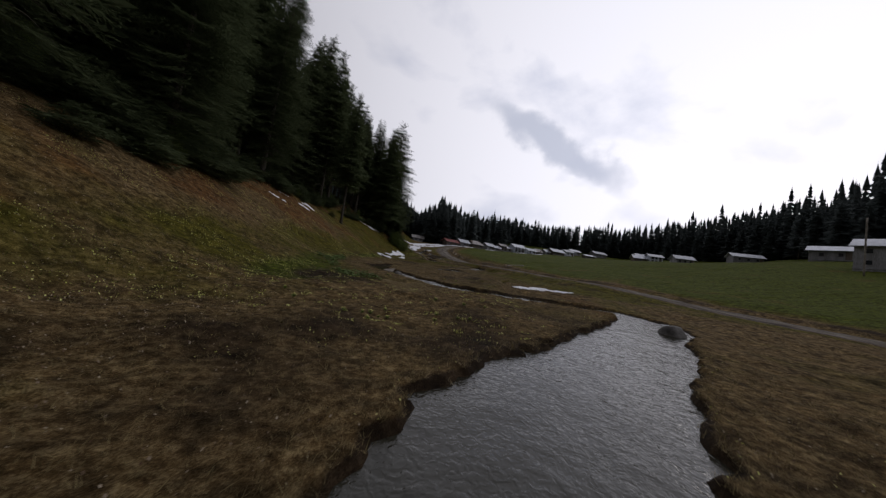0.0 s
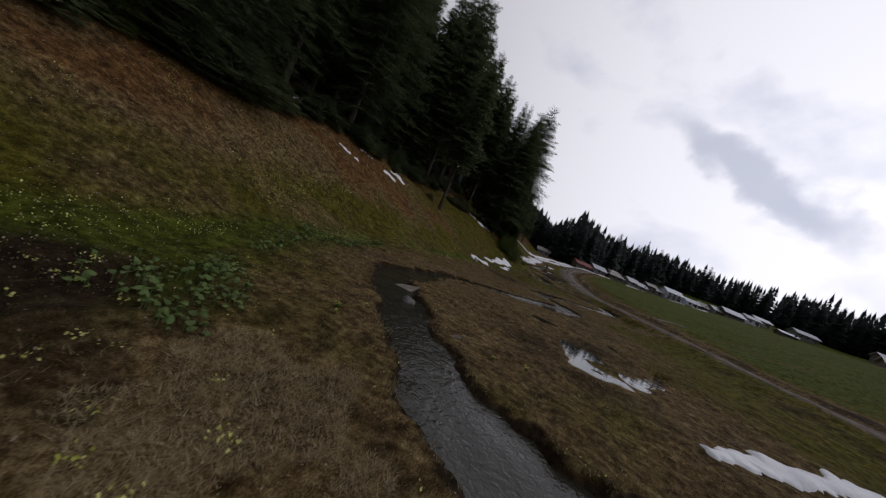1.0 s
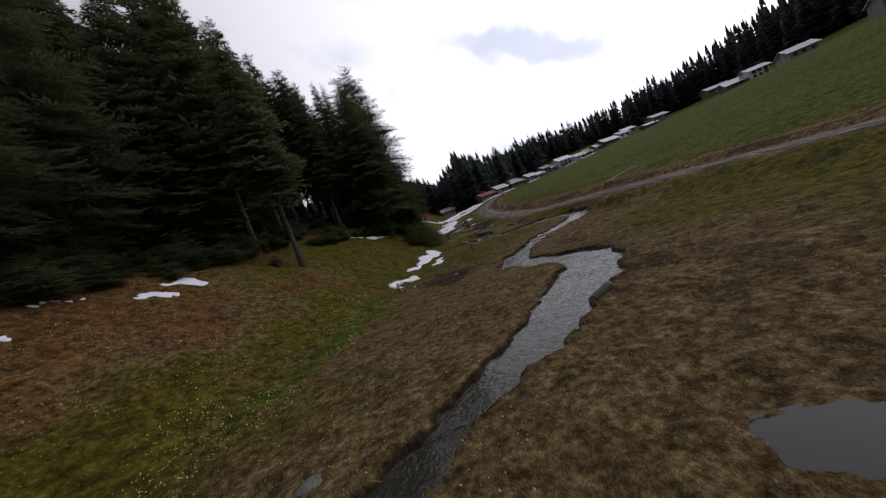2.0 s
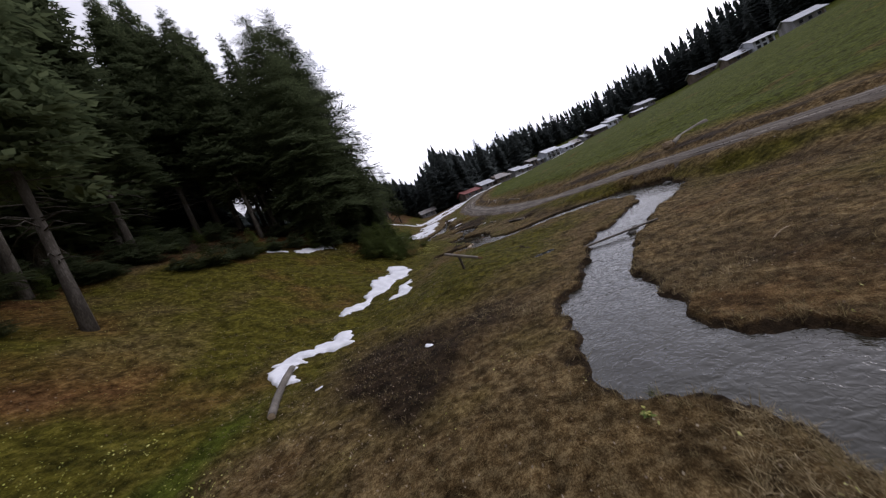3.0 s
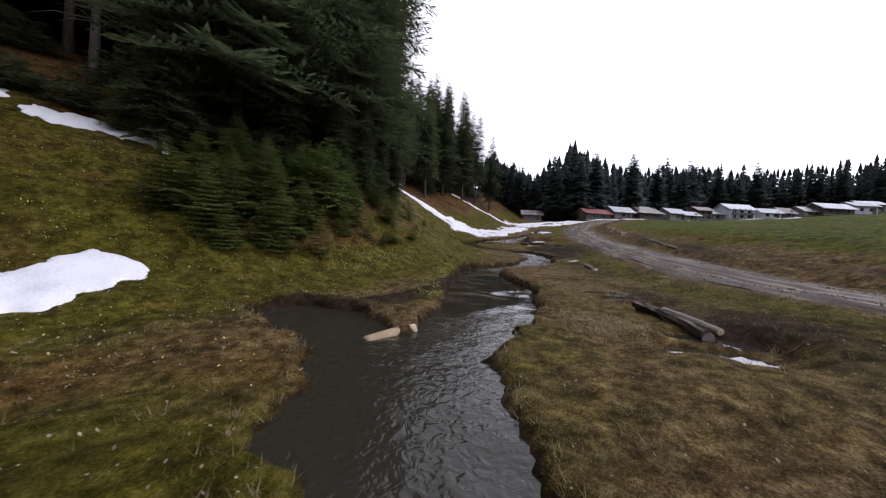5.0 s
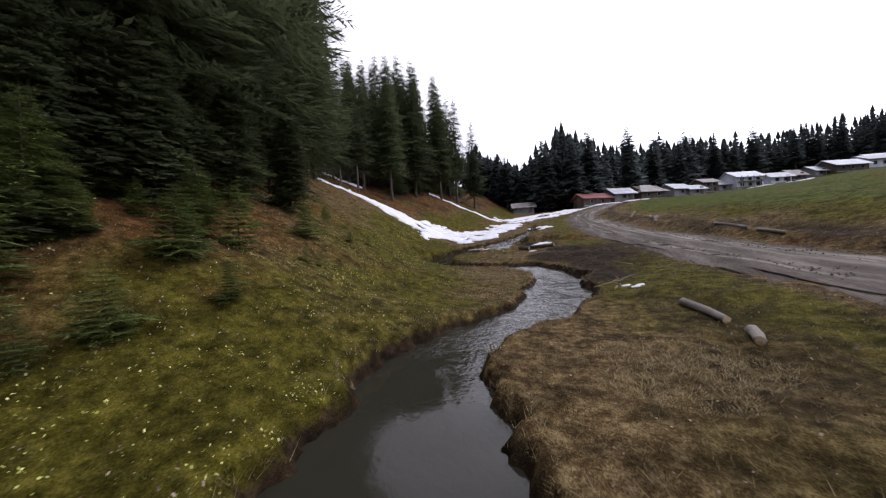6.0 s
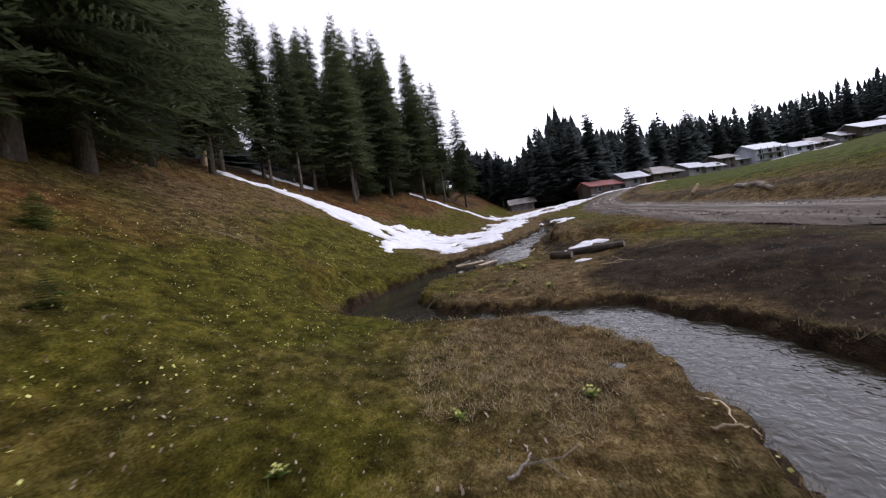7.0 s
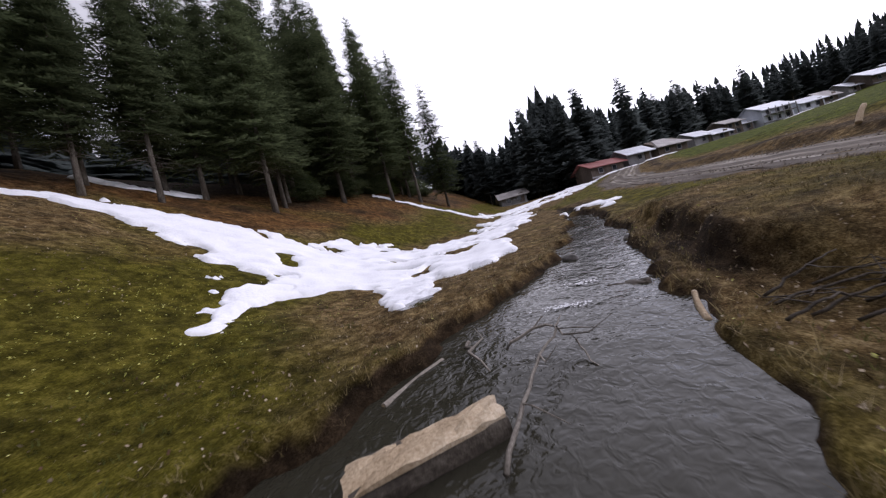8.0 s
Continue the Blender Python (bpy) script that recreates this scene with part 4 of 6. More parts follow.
def fir_meshes(seed, height, radius, start, whorls, per, mat, segs=5, bare=0, fine=2, width=0.26, flat=1.0, full=1.0, blunt=0.66):
    """Meshes of trunk and crown for one kind of fir."""
    rng = np.random.default_rng(seed)
    lean = rng.normal(0, 0.01, 2)
    n = 9
    pts = [(lean[0] * height * (i / n) ** 2, lean[1] * height * (i / n) ** 2, height * i / n - 0.5 * (i == 0)) for i in range(n + 1)]
    r0 = height * 0.0078 + (0.025 if height > 5 else 0.0)
    radii = [r0 * (1.35 if i == 0 else (1 - i / n) ** 0.85 + 0.02) for i in range(n + 1)]
    tv, tf = tube(pts, radii, 9)
    for _ in range(bare):
        h = height * rng.uniform(0.12, max(0.16, start + 0.1))
        a = rng.uniform(0, 2 * math.pi)
        l = rng.uniform(0.6, 2.9)
        bv, bf = tube([(0, 0, h), (math.cos(a) * l * 0.6, math.sin(a) * l * 0.6, h - 0.05 * l), (math.cos(a) * l, math.sin(a) * l, h - 0.25 * l)], [0.035, 0.02, 0.006], 4)
        k = len(tv)
        tv += bv
        tf += [tuple(i + k for i in f) for f in bf]
    quads = []
    for w in range(whorls):
        t = w / (whorls - 1)
        h = height * (start + (1 - start) * t ** 0.92)
        fat = (1 - t) ** blunt * (0.6 + 0.4 * min(1.0, t * 5 + 0.35))
        reach = radius * fat * rng.uniform(0.78, 1.14) + 0.012 * height * (1 - 0.45 * t)
        turn = rng.uniform(0, 2 * math.pi)
        count = max(4, int(round(per * (0.55 + 0.45 * fat))))
        for b in range(count):
            if rng.random() < 0.10:
                continue
            a = turn + 2 * math.pi * b / count + rng.normal(0, 0.18)
            l = reach * rng.uniform(0.55, 1.2)
            x, y = lean[0] * height * (h / height) ** 2, lean[1] * height * (h / height) ** 2
            bough(rng, quads, (x, y, h + rng.normal(0, 0.012) * height * 0.5), a, l, flat * (-0.45 if t > 0.93 else 0.18 + 0.32 * (1 - t) * rng.uniform(0.6, 1.3)), width, segs, fine, full)
    trunk, crown = bpy.data.meshes.new("trunk"), bpy.data.meshes.new("crown")
    trunk.from_pydata(tv, [], tf)
    trunk.shade_smooth()
    trunk.materials.append(BARK)
    v = np.concatenate(quads)
    count = len(v)
    crown.vertices.add(count * 4)
    crown.vertices.foreach_set("co", v.astype(np.float32).ravel())
    crown.loops.add(count * 4)
    crown.loops.foreach_set("vertex_index", np.arange(count * 4, dtype=np.int32))
    crown.polygons.add(count)
    crown.polygons.foreach_set("loop_start", np.arange(0, count * 4, 4, dtype=np.int32))
    crown.update(calc_edges=True)
    crown.materials.append(mat)
    return trunk, crown


def plant(kind, x, y, size, turn, label, group, name="fir_tree", sink=0.05, tilt=0.0):
    ob = new(name)
    ob.matrix_world = pose(x, y, place_z(x, y) - sink, tilt, 0, turn) @ Matrix.Scale(size, 4)
    for pname, me in zip(("trunk", "crown"), kind):
        p = new(pname, me)
        p.parent = ob
    return tagged(ob, label, "tree", group)


TALL = [fir_meshes(11 + k, 26.0, (3.9, 3.4, 4.3)[k], (0.08, 0.14, 0.05)[k], 50, 11, NEEDLES, 9, 22, 3, 0.30, 1.0, 1.25) for k in range(3)]
BARE = [fir_meshes(31 + k, 25.0, (3.1, 2.7, 3.4)[k], (0.29, 0.35, 0.24)[k], 46, 10, NEEDLES, 8, 46, 3, 0.32, 1.0, 1.3) for k in range(3)]
INNER = [fir_meshes(41 + k, 25.0, (3.6, 3.2)[k], (0.10, 0.16)[k], 34, 9, NEEDLES, 6, 14, 1, 0.36, 1.0, 1.3) for k in range(2)]
SLIM = [fir_meshes(81 + k, 25.0, (3.3, 2.9, 3.7)[k], (0.18, 0.25, 0.13)[k], 48, 10, NEEDLES, 11, 40, 4, 0.29, 1.0, 1.05) for k in range(3)]
SKIRTED = [fir_meshes(51 + k, 24.0, (4.9, 4.4)[k], (0.09, 0.07)[k], 52, 12, NEEDLES, 25, 80, 6, 0.26, 1.0, 0.7, 0.52) for k in range(2)]
FAR_FIR = [fir_meshes(61 + k, 25.0, (3.7, 3.3, 4.1)[k], (0.10, 0.20, 0.06)[k], 34, 9, HAZED_NEEDLES, 6, 10, 1, 0.36, 1.0, 1.3) for k in range(3)]
FRONT = [fir_meshes(21 + k, 26.0, (4.0, 3.5)[k], (0.05, 0.09)[k], 54, 11, NEEDLES, 20, 40, 6, 0.28, 1.0, 0.7) for k in range(2)]
SHRUB = [fir_meshes(91 + k, 1.5, (1.5, 1.25)[k], 0.02, 10, 11, NEEDLES, 11, 0, 4, 0.42, 0.3, 0.7) for k in range(2)]
SAPLING = [fir_meshes(71 + k, 3.0, (1.0, 0.85, 1.15)[k], 0.03, 17, 10, YOUNG, 13, 0, 4, 0.40, 0.2, 0.6) for k in range(3)]

trng = np.random.default_rng(3)
# forest edge: x, y, height
EDGE = [(-20.5, 52.0, 27), (-21.7, 58.5, 25), (-23.5, 41.5, 27), (-21.0, 36.0, 26), (-18.7, 66.8, 22), (-24.8, 56.0, 27), (-24.9, 68.1, 26), (-22.6, 70.5, 25), (-20.0, 72.0, 25), (-30.0, 64.4, 27),
        (-17.2, 75.2, 24), (-16.2, 81.9, 26), (-13.4, 69.3, 22), (-18.9, 83.6, 23), (-12.8, 74.6, 26), (-16.0, 50.2, 22), (-16.5, 83.4, 24), (-18.6, 79.0, 25), (-17.3, 19.5, 24), (-16.6, 10.5, 25), (-20.8, 24.0, 26),
        (-24.0, 31.0, 26), (-16.8, 2.0, 24), (-17.5, -6.0, 25)]
VALLEY = [(-21.8, 94.9, 12.2), (-21.6, 97.4, 13.4), (-22.9, 100.4, 15.4), (-20.7, 102.7, 18.6), (-23.4, 107.7, 19.5), (-24.6, 113.0, 20.5), (-22.7, 123.0, 21.5), (-19.0, 122.0, 18.5), (-17.4, 127.0, 16.5),
          (-23.5, 92.5, 14), (-25.5, 89.5, 16), (-21.5, 111.0, 20), (-20.2, 117.5, 20),
          (-23.4, 95.8, 13.5), (-24.0, 99.2, 15.0), (-21.9, 104.8, 16.5), (-25.2, 104.6, 17.5), (-22.6, 106.0, 16.0), (-26.4, 110.0, 18.5), (-23.0, 115.6, 19.5), (-21.4, 125.0, 18.5), (-24.6, 118.5, 20.0), (-28.0, 95.0, 15.0), (-20.5, 90.0, 17.0), (-27.0, 90.2, 15.0), (-31.0, 91.5, 17.0), (-22.5, 92.0, 18.0), (-19.6, 86.8, 19.0)]
NEAR_BROOK = ((-12.8, 74.6), (-13.4, 69.3), (-16.2, 81.9))
for k, (x, y, h) in enumerate(EDGE):
    skirt = (x, y) in NEAR_BROOK
    kind = SKIRTED[k % 2] if skirt else BARE[2 - 2 * (k % 2)] if 47 < y < 73 else FRONT[k % 2]
    plant(kind, x, y, h * (1.0 if y < 64 or skirt else 0.9 if y < 78 else 1.0) / (24.0 if skirt else 26.0), trng.uniform(0, 360), "tall dark-green fir at the edge of the hillside forest", "firs on the slope")
for k, (x, y, h) in enumerate(VALLEY):
    plant(SLIM[k % 3], x, y, h * (0.93 if y < 108 else 1.0) / 25.0, trng.uniform(0, 360), "tall fir with a bare lower trunk above the snow", "firs on the slope")
EDGE_Y = [-24, 5, 14, 22, 28, 35, 45, 55, 64, 70, 76, 84, 90, 105, 125, 142]
EDGE_X = [-16, -16, -18.5, -20, -24.5, -22, -22, -23, -24, -19, -17.5, -20, -24.5, -25, -22, -21]
for y in np.arange(-20, 138, 4.3):
    for depth in (2.5, 6.0, 10.0, 15.0):
        x, yy = np.interp(y, EDGE_Y, EDGE_X) - depth + trng.normal(0, 1.1), y + trng.normal(0, 1.2)
        bare = (SLIM if y > 82 else BARE)[int(trng.integers(0, 3))]
        if depth < 4:
            kind = TALL[int(trng.integers(0, 3))] if y < 62 and trng.random() < 0.6 else bare
        elif depth < 12:
            kind = bare if y > 55 or trng.random() < 0.4 else INNER[int(trng.integers(0, 2))]
        else:
            kind = INNER[int(trng.integers(0, 2))]
        if (depth > 12 and int(y * 10) % 2) or (depth > 8 and 84 < y < 114) or (84 < y < 106 and depth > 4 and trng.random() < 0.5) or (84 < y < 102 and depth < 4):
            continue
        plant(kind, x, yy, trng.uniform(0.8, 1.1) * (0.7 if y > 106 else 0.6 if y > 86 else 0.7 if y > 82 else 1.0), trng.uniform(0, 360), "tall fir inside the dense hillside forest", "firs on the slope")
SAPLINGS = [(-7.4, 66.6, 1.9), (-6.9, 67.6, 1.6), (-8.2, 68.2, 2.5), (-7.5, 69.3, 2.2), (-7.0, 70.2, 2.0), (-6.5, 71.0, 1.6), (-6.3, 72.4, 1.3), (-8.9, 78.8, 0.8), (-8.6, 69.6, 3.0), (-9.0, 71.2, 3.2),
            (-6.4, 70.3, 1.2), (-7.6, 72.4, 2.2), (-7.6, 75.3, 0.8), (-9.0, 79.0, 0.7), (-9.1, 76.9, 1.8), (-8.2, 74.0, 2.6), (-7.4, 75.6, 0.8), (-11.6, 80.7, 1.0), (-8.8, 79.8, 0.7),
            (-10.2, 66.8, 2.2), (-9.4, 65.6, 1.6), (-8.9, 67.2, 2.6), (-10.4, 73.6, 3.0), (-12.0, 78.6, 1.5)]
SAPLINGS += [(-7.9 - 0.8 * (k % 4), 65.4 + 0.62 * k, 1.3 + 0.32 * ((k * 3) % 5)) for k in range(16)]
thicket = np.random.default_rng(12)
SAPLINGS += [(np.interp(y, [65, 69, 72, 75], [-7.5, -7.8, -8.6, -9.4]) - d, y, h) for y, d, h in zip(thicket.uniform(65.0, 75.0, 46), thicket.uniform(0.0, 3.0, 46), thicket.uniform(1.1, 2.3, 46))]
for k, (x, y, h) in enumerate(SAPLINGS):
    plant(SAPLING[k % 3], x, y, h * (0.62 if x > -8.4 and y > 68 else 0.72 if y > 70 else 1.0) / 3.0, trng.uniform(0, 360), "young bright-green fir on the leaf-strewn slope", "young firs", "young_fir")
MIDDLE = [(-10.9, 74.6, 6.5), (-12.0, 77.0, 8.0), (-10.4, 72.4, 6.0), (-13.6, 79.6, 8.5), (-11.6, 70.2, 7.0), (-14.8, 76.4, 9.0), (-13.0, 66.4, 7.0), (-18.2, 77.4, 9.0), (-10.0, 73.4, 5.0), (-10.7, 75.9, 5.5), (-9.9, 71.6, 5.0), (-11.2, 78.4, 5.0)]
for k, (x, y, h) in enumerate(MIDDLE):
    plant(TALL[k % 3], x, y, h / 26.0, trng.uniform(0, 360), "half-grown dark fir below the tall trees", "half-grown firs")
UNDER = [(-15.4, 16.0, 1.6), (-18.2, 21.9, 1.8), (-14.9, 12.6, 1.5), (-16.0, 15.2, 2.2), (-20.4, 60.0, 1.2), (-19.0, 62.9, 1.3), (-17.8, 67.6, 1.5), (-8.9, 70.5, 1.6), (-10.0, 69.9, 2.0), (-11.5, 69.3, 2.0),
         (-13.6, 68.4, 1.6), (-20.5, 30.5, 1.4), (-21.5, 33.0, 1.5), (-18.5, 42.0, 1.1), (-19.5, 46.0, 1.4), (-17.0, 48.5, 1.0), (-19.8, 26.0, 1.6), (-18.6, 24.0, 1.4), (-22.0, 39.0, 1.8), (-15.2, 9.0, 1.7),
         (-16.5, 6.0, 1.9), (-16.0, 2.0, 1.9), (-20.2, 55.0, 1.2), (-16.2, 70.5, 1.8), (-12.2, 70.9, 2.2)]
UNDER += [(np.interp(k, [0, 8, 14, 20], [-18.6, -17.2, -13.4, -9.8]) + 0.5 * (k % 3), np.interp(k, [0, 8, 14, 20], [57.5, 63.6, 69.0, 71.2]) - 0.4 * (k % 2), 0.9 + 0.35 * (k % 4)) for k in range(21)] + [(-15.4, 16.0, 2.0), (-15.9, 17.2, 1.7), (-16.1, 18.5, 2.3), (-16.6, 19.8, 1.8), (-16.9, 21.2, 2.2), (-17.6, 22.6, 1.7), (-18.0, 24.2, 2.2), (-18.5, 25.8, 1.8), (-19.0, 27.4, 2.0)] + [(-17.6 - 0.9 * (k % 3), 12.5 + 0.75 * k, 2.0 + 0.35 * (k % 4)) for k in range(16)] + [(-22.5 - 1.1 * (k % 3), 108.0 + 1.6 * k, 2.4 + 0.5 * (k % 3)) for k in range(18)] + [(-20.0 - 0.7 * (k % 4), 25.0 + 1.5 * k, 1.5 + 0.3 * (k % 3)) for k in range(18)]
UNDER += [(np.interp(y, EDGE_Y, EDGE_X) + 1.6 + 1.3 * math.sin(2.1 * k), y, 1.0 + 0.3 * (k % 4)) for k, y in enumerate(np.arange(30.0, 66.0, 0.9))]
for k, (x, y, h) in enumerate(UNDER):
    plant(SHRUB[k % 2] if k % 4 else SAPLING[k % 3], x, y, h * (0.62 if k % 4 else 0.37), trng.uniform(0, 360), "low bushy fir at the foot of the forest", "low firs", "young_fir")


WOOD_EDGE = [(-34, 166, 0), (-22, 163, 0), (-10, 158, 0), (-2, 156, 0), (6, 161, 0), (22, 190, 0), (40, 213, 0), (66, 236, 0), (100, 244, 0), (134, 218, 0), (142, 172, 0), (134, 126, 0), (118, 92, 0), (114, 60, 0)]


def far_woods():
    """The wooded ridge behind the huts, too many firs to count."""
    rng = np.random.default_rng(19)
    pieces = []

    def fir(x, y, z, h, r):
        tiers, sides = 17, 8
        f = np.repeat((np.arange(tiers) + rng.uniform(-0.3, 0.3, tiers)) / tiers, sides).clip(0, 1)
        z0 = z + h * (0.07 + 0.91 * f)
        n = len(f)
        a = np.tile(np.arange(sides) / sides * 6.283, tiers) + np.repeat(rng.uniform(0, 6.28, tiers), sides) + rng.normal(0, 0.2, n)
        reach = (r * (1 - f) ** 0.8 + 0.12) * rng.uniform(0.75, 1.2, n) * np.repeat(rng.uniform(0.8, 1.15, tiers), sides)
        out = np.stack([np.cos(a), np.sin(a), np.zeros(n)], 1)
        side = np.stack([-np.sin(a), np.cos(a), np.zeros(n)], 1)
        root = np.stack([np.full(n, x), np.full(n, y), z0 + 0.035 * h], 1)
        mid = root + out * (0.62 * reach)[:, None]
        mid[:, 2] = z0
        tip = root + out * reach[:, None]
        tip[:, 2] = z0 - 0.10 * reach - 0.012 * h
        w = side * (reach * rng.uniform(0.36, 0.56, n))[:, None]
        pieces.append(np.stack([root, mid - w, tip, mid + w], 1))
        pieces.append(np.array([[(x - 0.15, y, z), (x + 0.15, y, z), (x + 0.03, y, z + h * 1.02), (x - 0.03, y, z + h * 1.02)]]))
        # close-set shoots of the top
        for turn in rng.uniform(0, 3.14, 3):
            wide, low = r * rng.uniform(0.16, 0.26), h * rng.uniform(0.80, 0.88)
            dx, dy = wide * math.cos(turn), wide * math.sin(turn)
            pieces.append(np.array([[(x - dx, y - dy, z + low), (x + 0.3 * dx, y + 0.3 * dy, z + low - 0.02 * h), (x + dx, y + dy, z + low + 0.02 * h), (x, y, z + h)]]))

    # line of the wood's edge, left to right
    line = spline(WOOD_EDGE + [(118, 20, 0), (120, -60, 0)], 12)
    xs, ys, zs, hs = [], [], [], []
    for i in range(len(line) - 1):
        a, b = line[i], line[i + 1]
        d = b - a
        nrm = np.array([-d[1], d[0], 0]) / np.hypot(d[0], d[1])
        if nrm[0] * (b[0] - 30) + nrm[1] * (b[1] - 60) < 0:
            nrm = -nrm
        for row in range(1, 11):
            for _ in range(max(1, int(np.hypot(d[0], d[1]) / 1.7))):
                p = a + d * rng.random() + nrm * (row * 4.2 + rng.uniform(0, 4))
                xs.append(p[0]), ys.append(p[1]), hs.append(rng.uniform(14.4, 17.4) * (1.24 if rng.random() < 0.05 else 1.0))
    for x, y, z, h in zip(xs, ys, ground_z(np.array(xs), np.array(ys)), hs):
        tall = (1.0 + 0.10 * step(x, 15, 45) + 0.46 * step(x, 68, 105) * (1 - 0.35 * step(y, 215, 245))) * (0.85 + 0.15 * step(x, -20, -6))
        fir(x, y, z - 0.3, h * tall * (1 + 0.22 * step(x, -9, -3) * (1 - step(x, 18, 40))), h * 0.205)
    # the depth of the hillside forest, behind its front rows
    for y in np.arange(-22, 150, 2.6):
        for depth in (13.0, 17.0, 21.0, 26.0):
            x, yy = np.interp(y, EDGE_Y, EDGE_X) - depth + rng.normal(0, 1.3), y + rng.normal(0, 1.3)
            open_wood = 88 < yy < 124
            if open_wood and depth > 20:
                continue
            fir(x, yy, place_z(x, yy) - 1.5, rng.uniform(4.5, 7.5) if open_wood else rng.uniform(18, 25) if y < 72 and depth > 15 else rng.uniform(9, 15) * (0.72 if y > 84 else 1.0), 3.2)
    v = np.concatenate(pieces)
    ob = part("far_woods", (v.reshape(-1, 3), np.arange(len(v) * 4).reshape(-1, 4)), HAZED_NEEDLES)
    tagged(ob, "dense dark fir wood on the ridge behind the huts", "wood", kind="stuff")


far_woods()
# the front firs of that wood stand singly behind the huts
front = spline([(x, y - 2, 0) for x, y, _ in WOOD_EDGE], 5)
for k, (x, y, _) in enumerate(front):
    for _ in range(1):
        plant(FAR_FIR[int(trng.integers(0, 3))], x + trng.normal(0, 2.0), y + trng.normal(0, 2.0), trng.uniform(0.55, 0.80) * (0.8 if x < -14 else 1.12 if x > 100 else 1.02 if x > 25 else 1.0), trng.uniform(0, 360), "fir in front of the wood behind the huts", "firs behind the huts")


# ---- huts ----


def box_bm(sx, sy, sz, bevel=0.0, z0=0.0):
    bm = bmesh.new()
    bmesh.ops.create_cube(bm, size=1.0)
    for v in bm.verts:
        v.co = Vector((v.co.x * sx, v.co.y * sy, (v.co.z + 0.5) * sz + z0))
    if bevel:
        bmesh.ops.bevel(bm, geom=bm.edges[:], offset=bevel, segments=1, affect="EDGES")
    return bm


def moved(bm, m):
    bmesh.ops.transform(bm, matrix=m, verts=bm.verts[:])
    return bm


def wall_bm(w, d, h, ridge):
    """Four walls with gables along x, on a low footing."""
    bm = bmesh.new()
    pts = [(-w / 2, -d / 2), (w / 2, -d / 2), (w / 2, d / 2), (-w / 2, d / 2)]
    low = [bm.verts.new((x, y, -1.2)) for x, y in pts]
    top = [bm.verts.new((x, y, h)) for x, y in pts]
    r0, r1 = bm.verts.new((-w / 2, 0, h + ridge)), bm.verts.new((w / 2, 0, h + ridge))
    bm.faces.new(low[::-1])
    bm.faces.new((low[0], low[1], top[1], top[0]))
    bm.faces.new((low[2], low[3], top[3], top[2]))
    bm.faces.new((low[1], low[2], top[2], r1, top[1]))
    bm.faces.new((low[3], low[0], top[0], r0, top[3]))
    bm.faces.new((top[0], top[1], r1, r0))
    bm.faces.new((top[2], top[3], r0, r1))
    return bm


def roof_slab(w, d, h, ridge, side, over=0.6, thick=0.12, hip=0.0):
    """One slope of the roof, with standing seams."""
    bm = bmesh.new()
    lo_y, lo_z = side * (d / 2 + over), h - over * ridge / (d / 2)
    x0, x1 = -w / 2 - over, w / 2 + over
    a = [(x0, lo_y, lo_z), (x1, lo_y, lo_z), (x1 - hip, 0, h + ridge + 0.02), (x0 + hip, 0, h + ridge + 0.02)]
    v0 = [bm.verts.new((x, y, z + 0.02)) for x, y, z in a]
    v1 = [bm.verts.new((x, y, z + 0.02 + thick)) for x, y, z in a]
    bm.faces.new(v0)
    bm.faces.new(v1[::-1])
    for i in range(4):
        j = (i + 1) % 4
        bm.faces.new((v0[i], v1[i], v1[j], v0[j]))
    bmesh.ops.recalc_face_normals(bm, faces=bm.faces[:])
    return bm


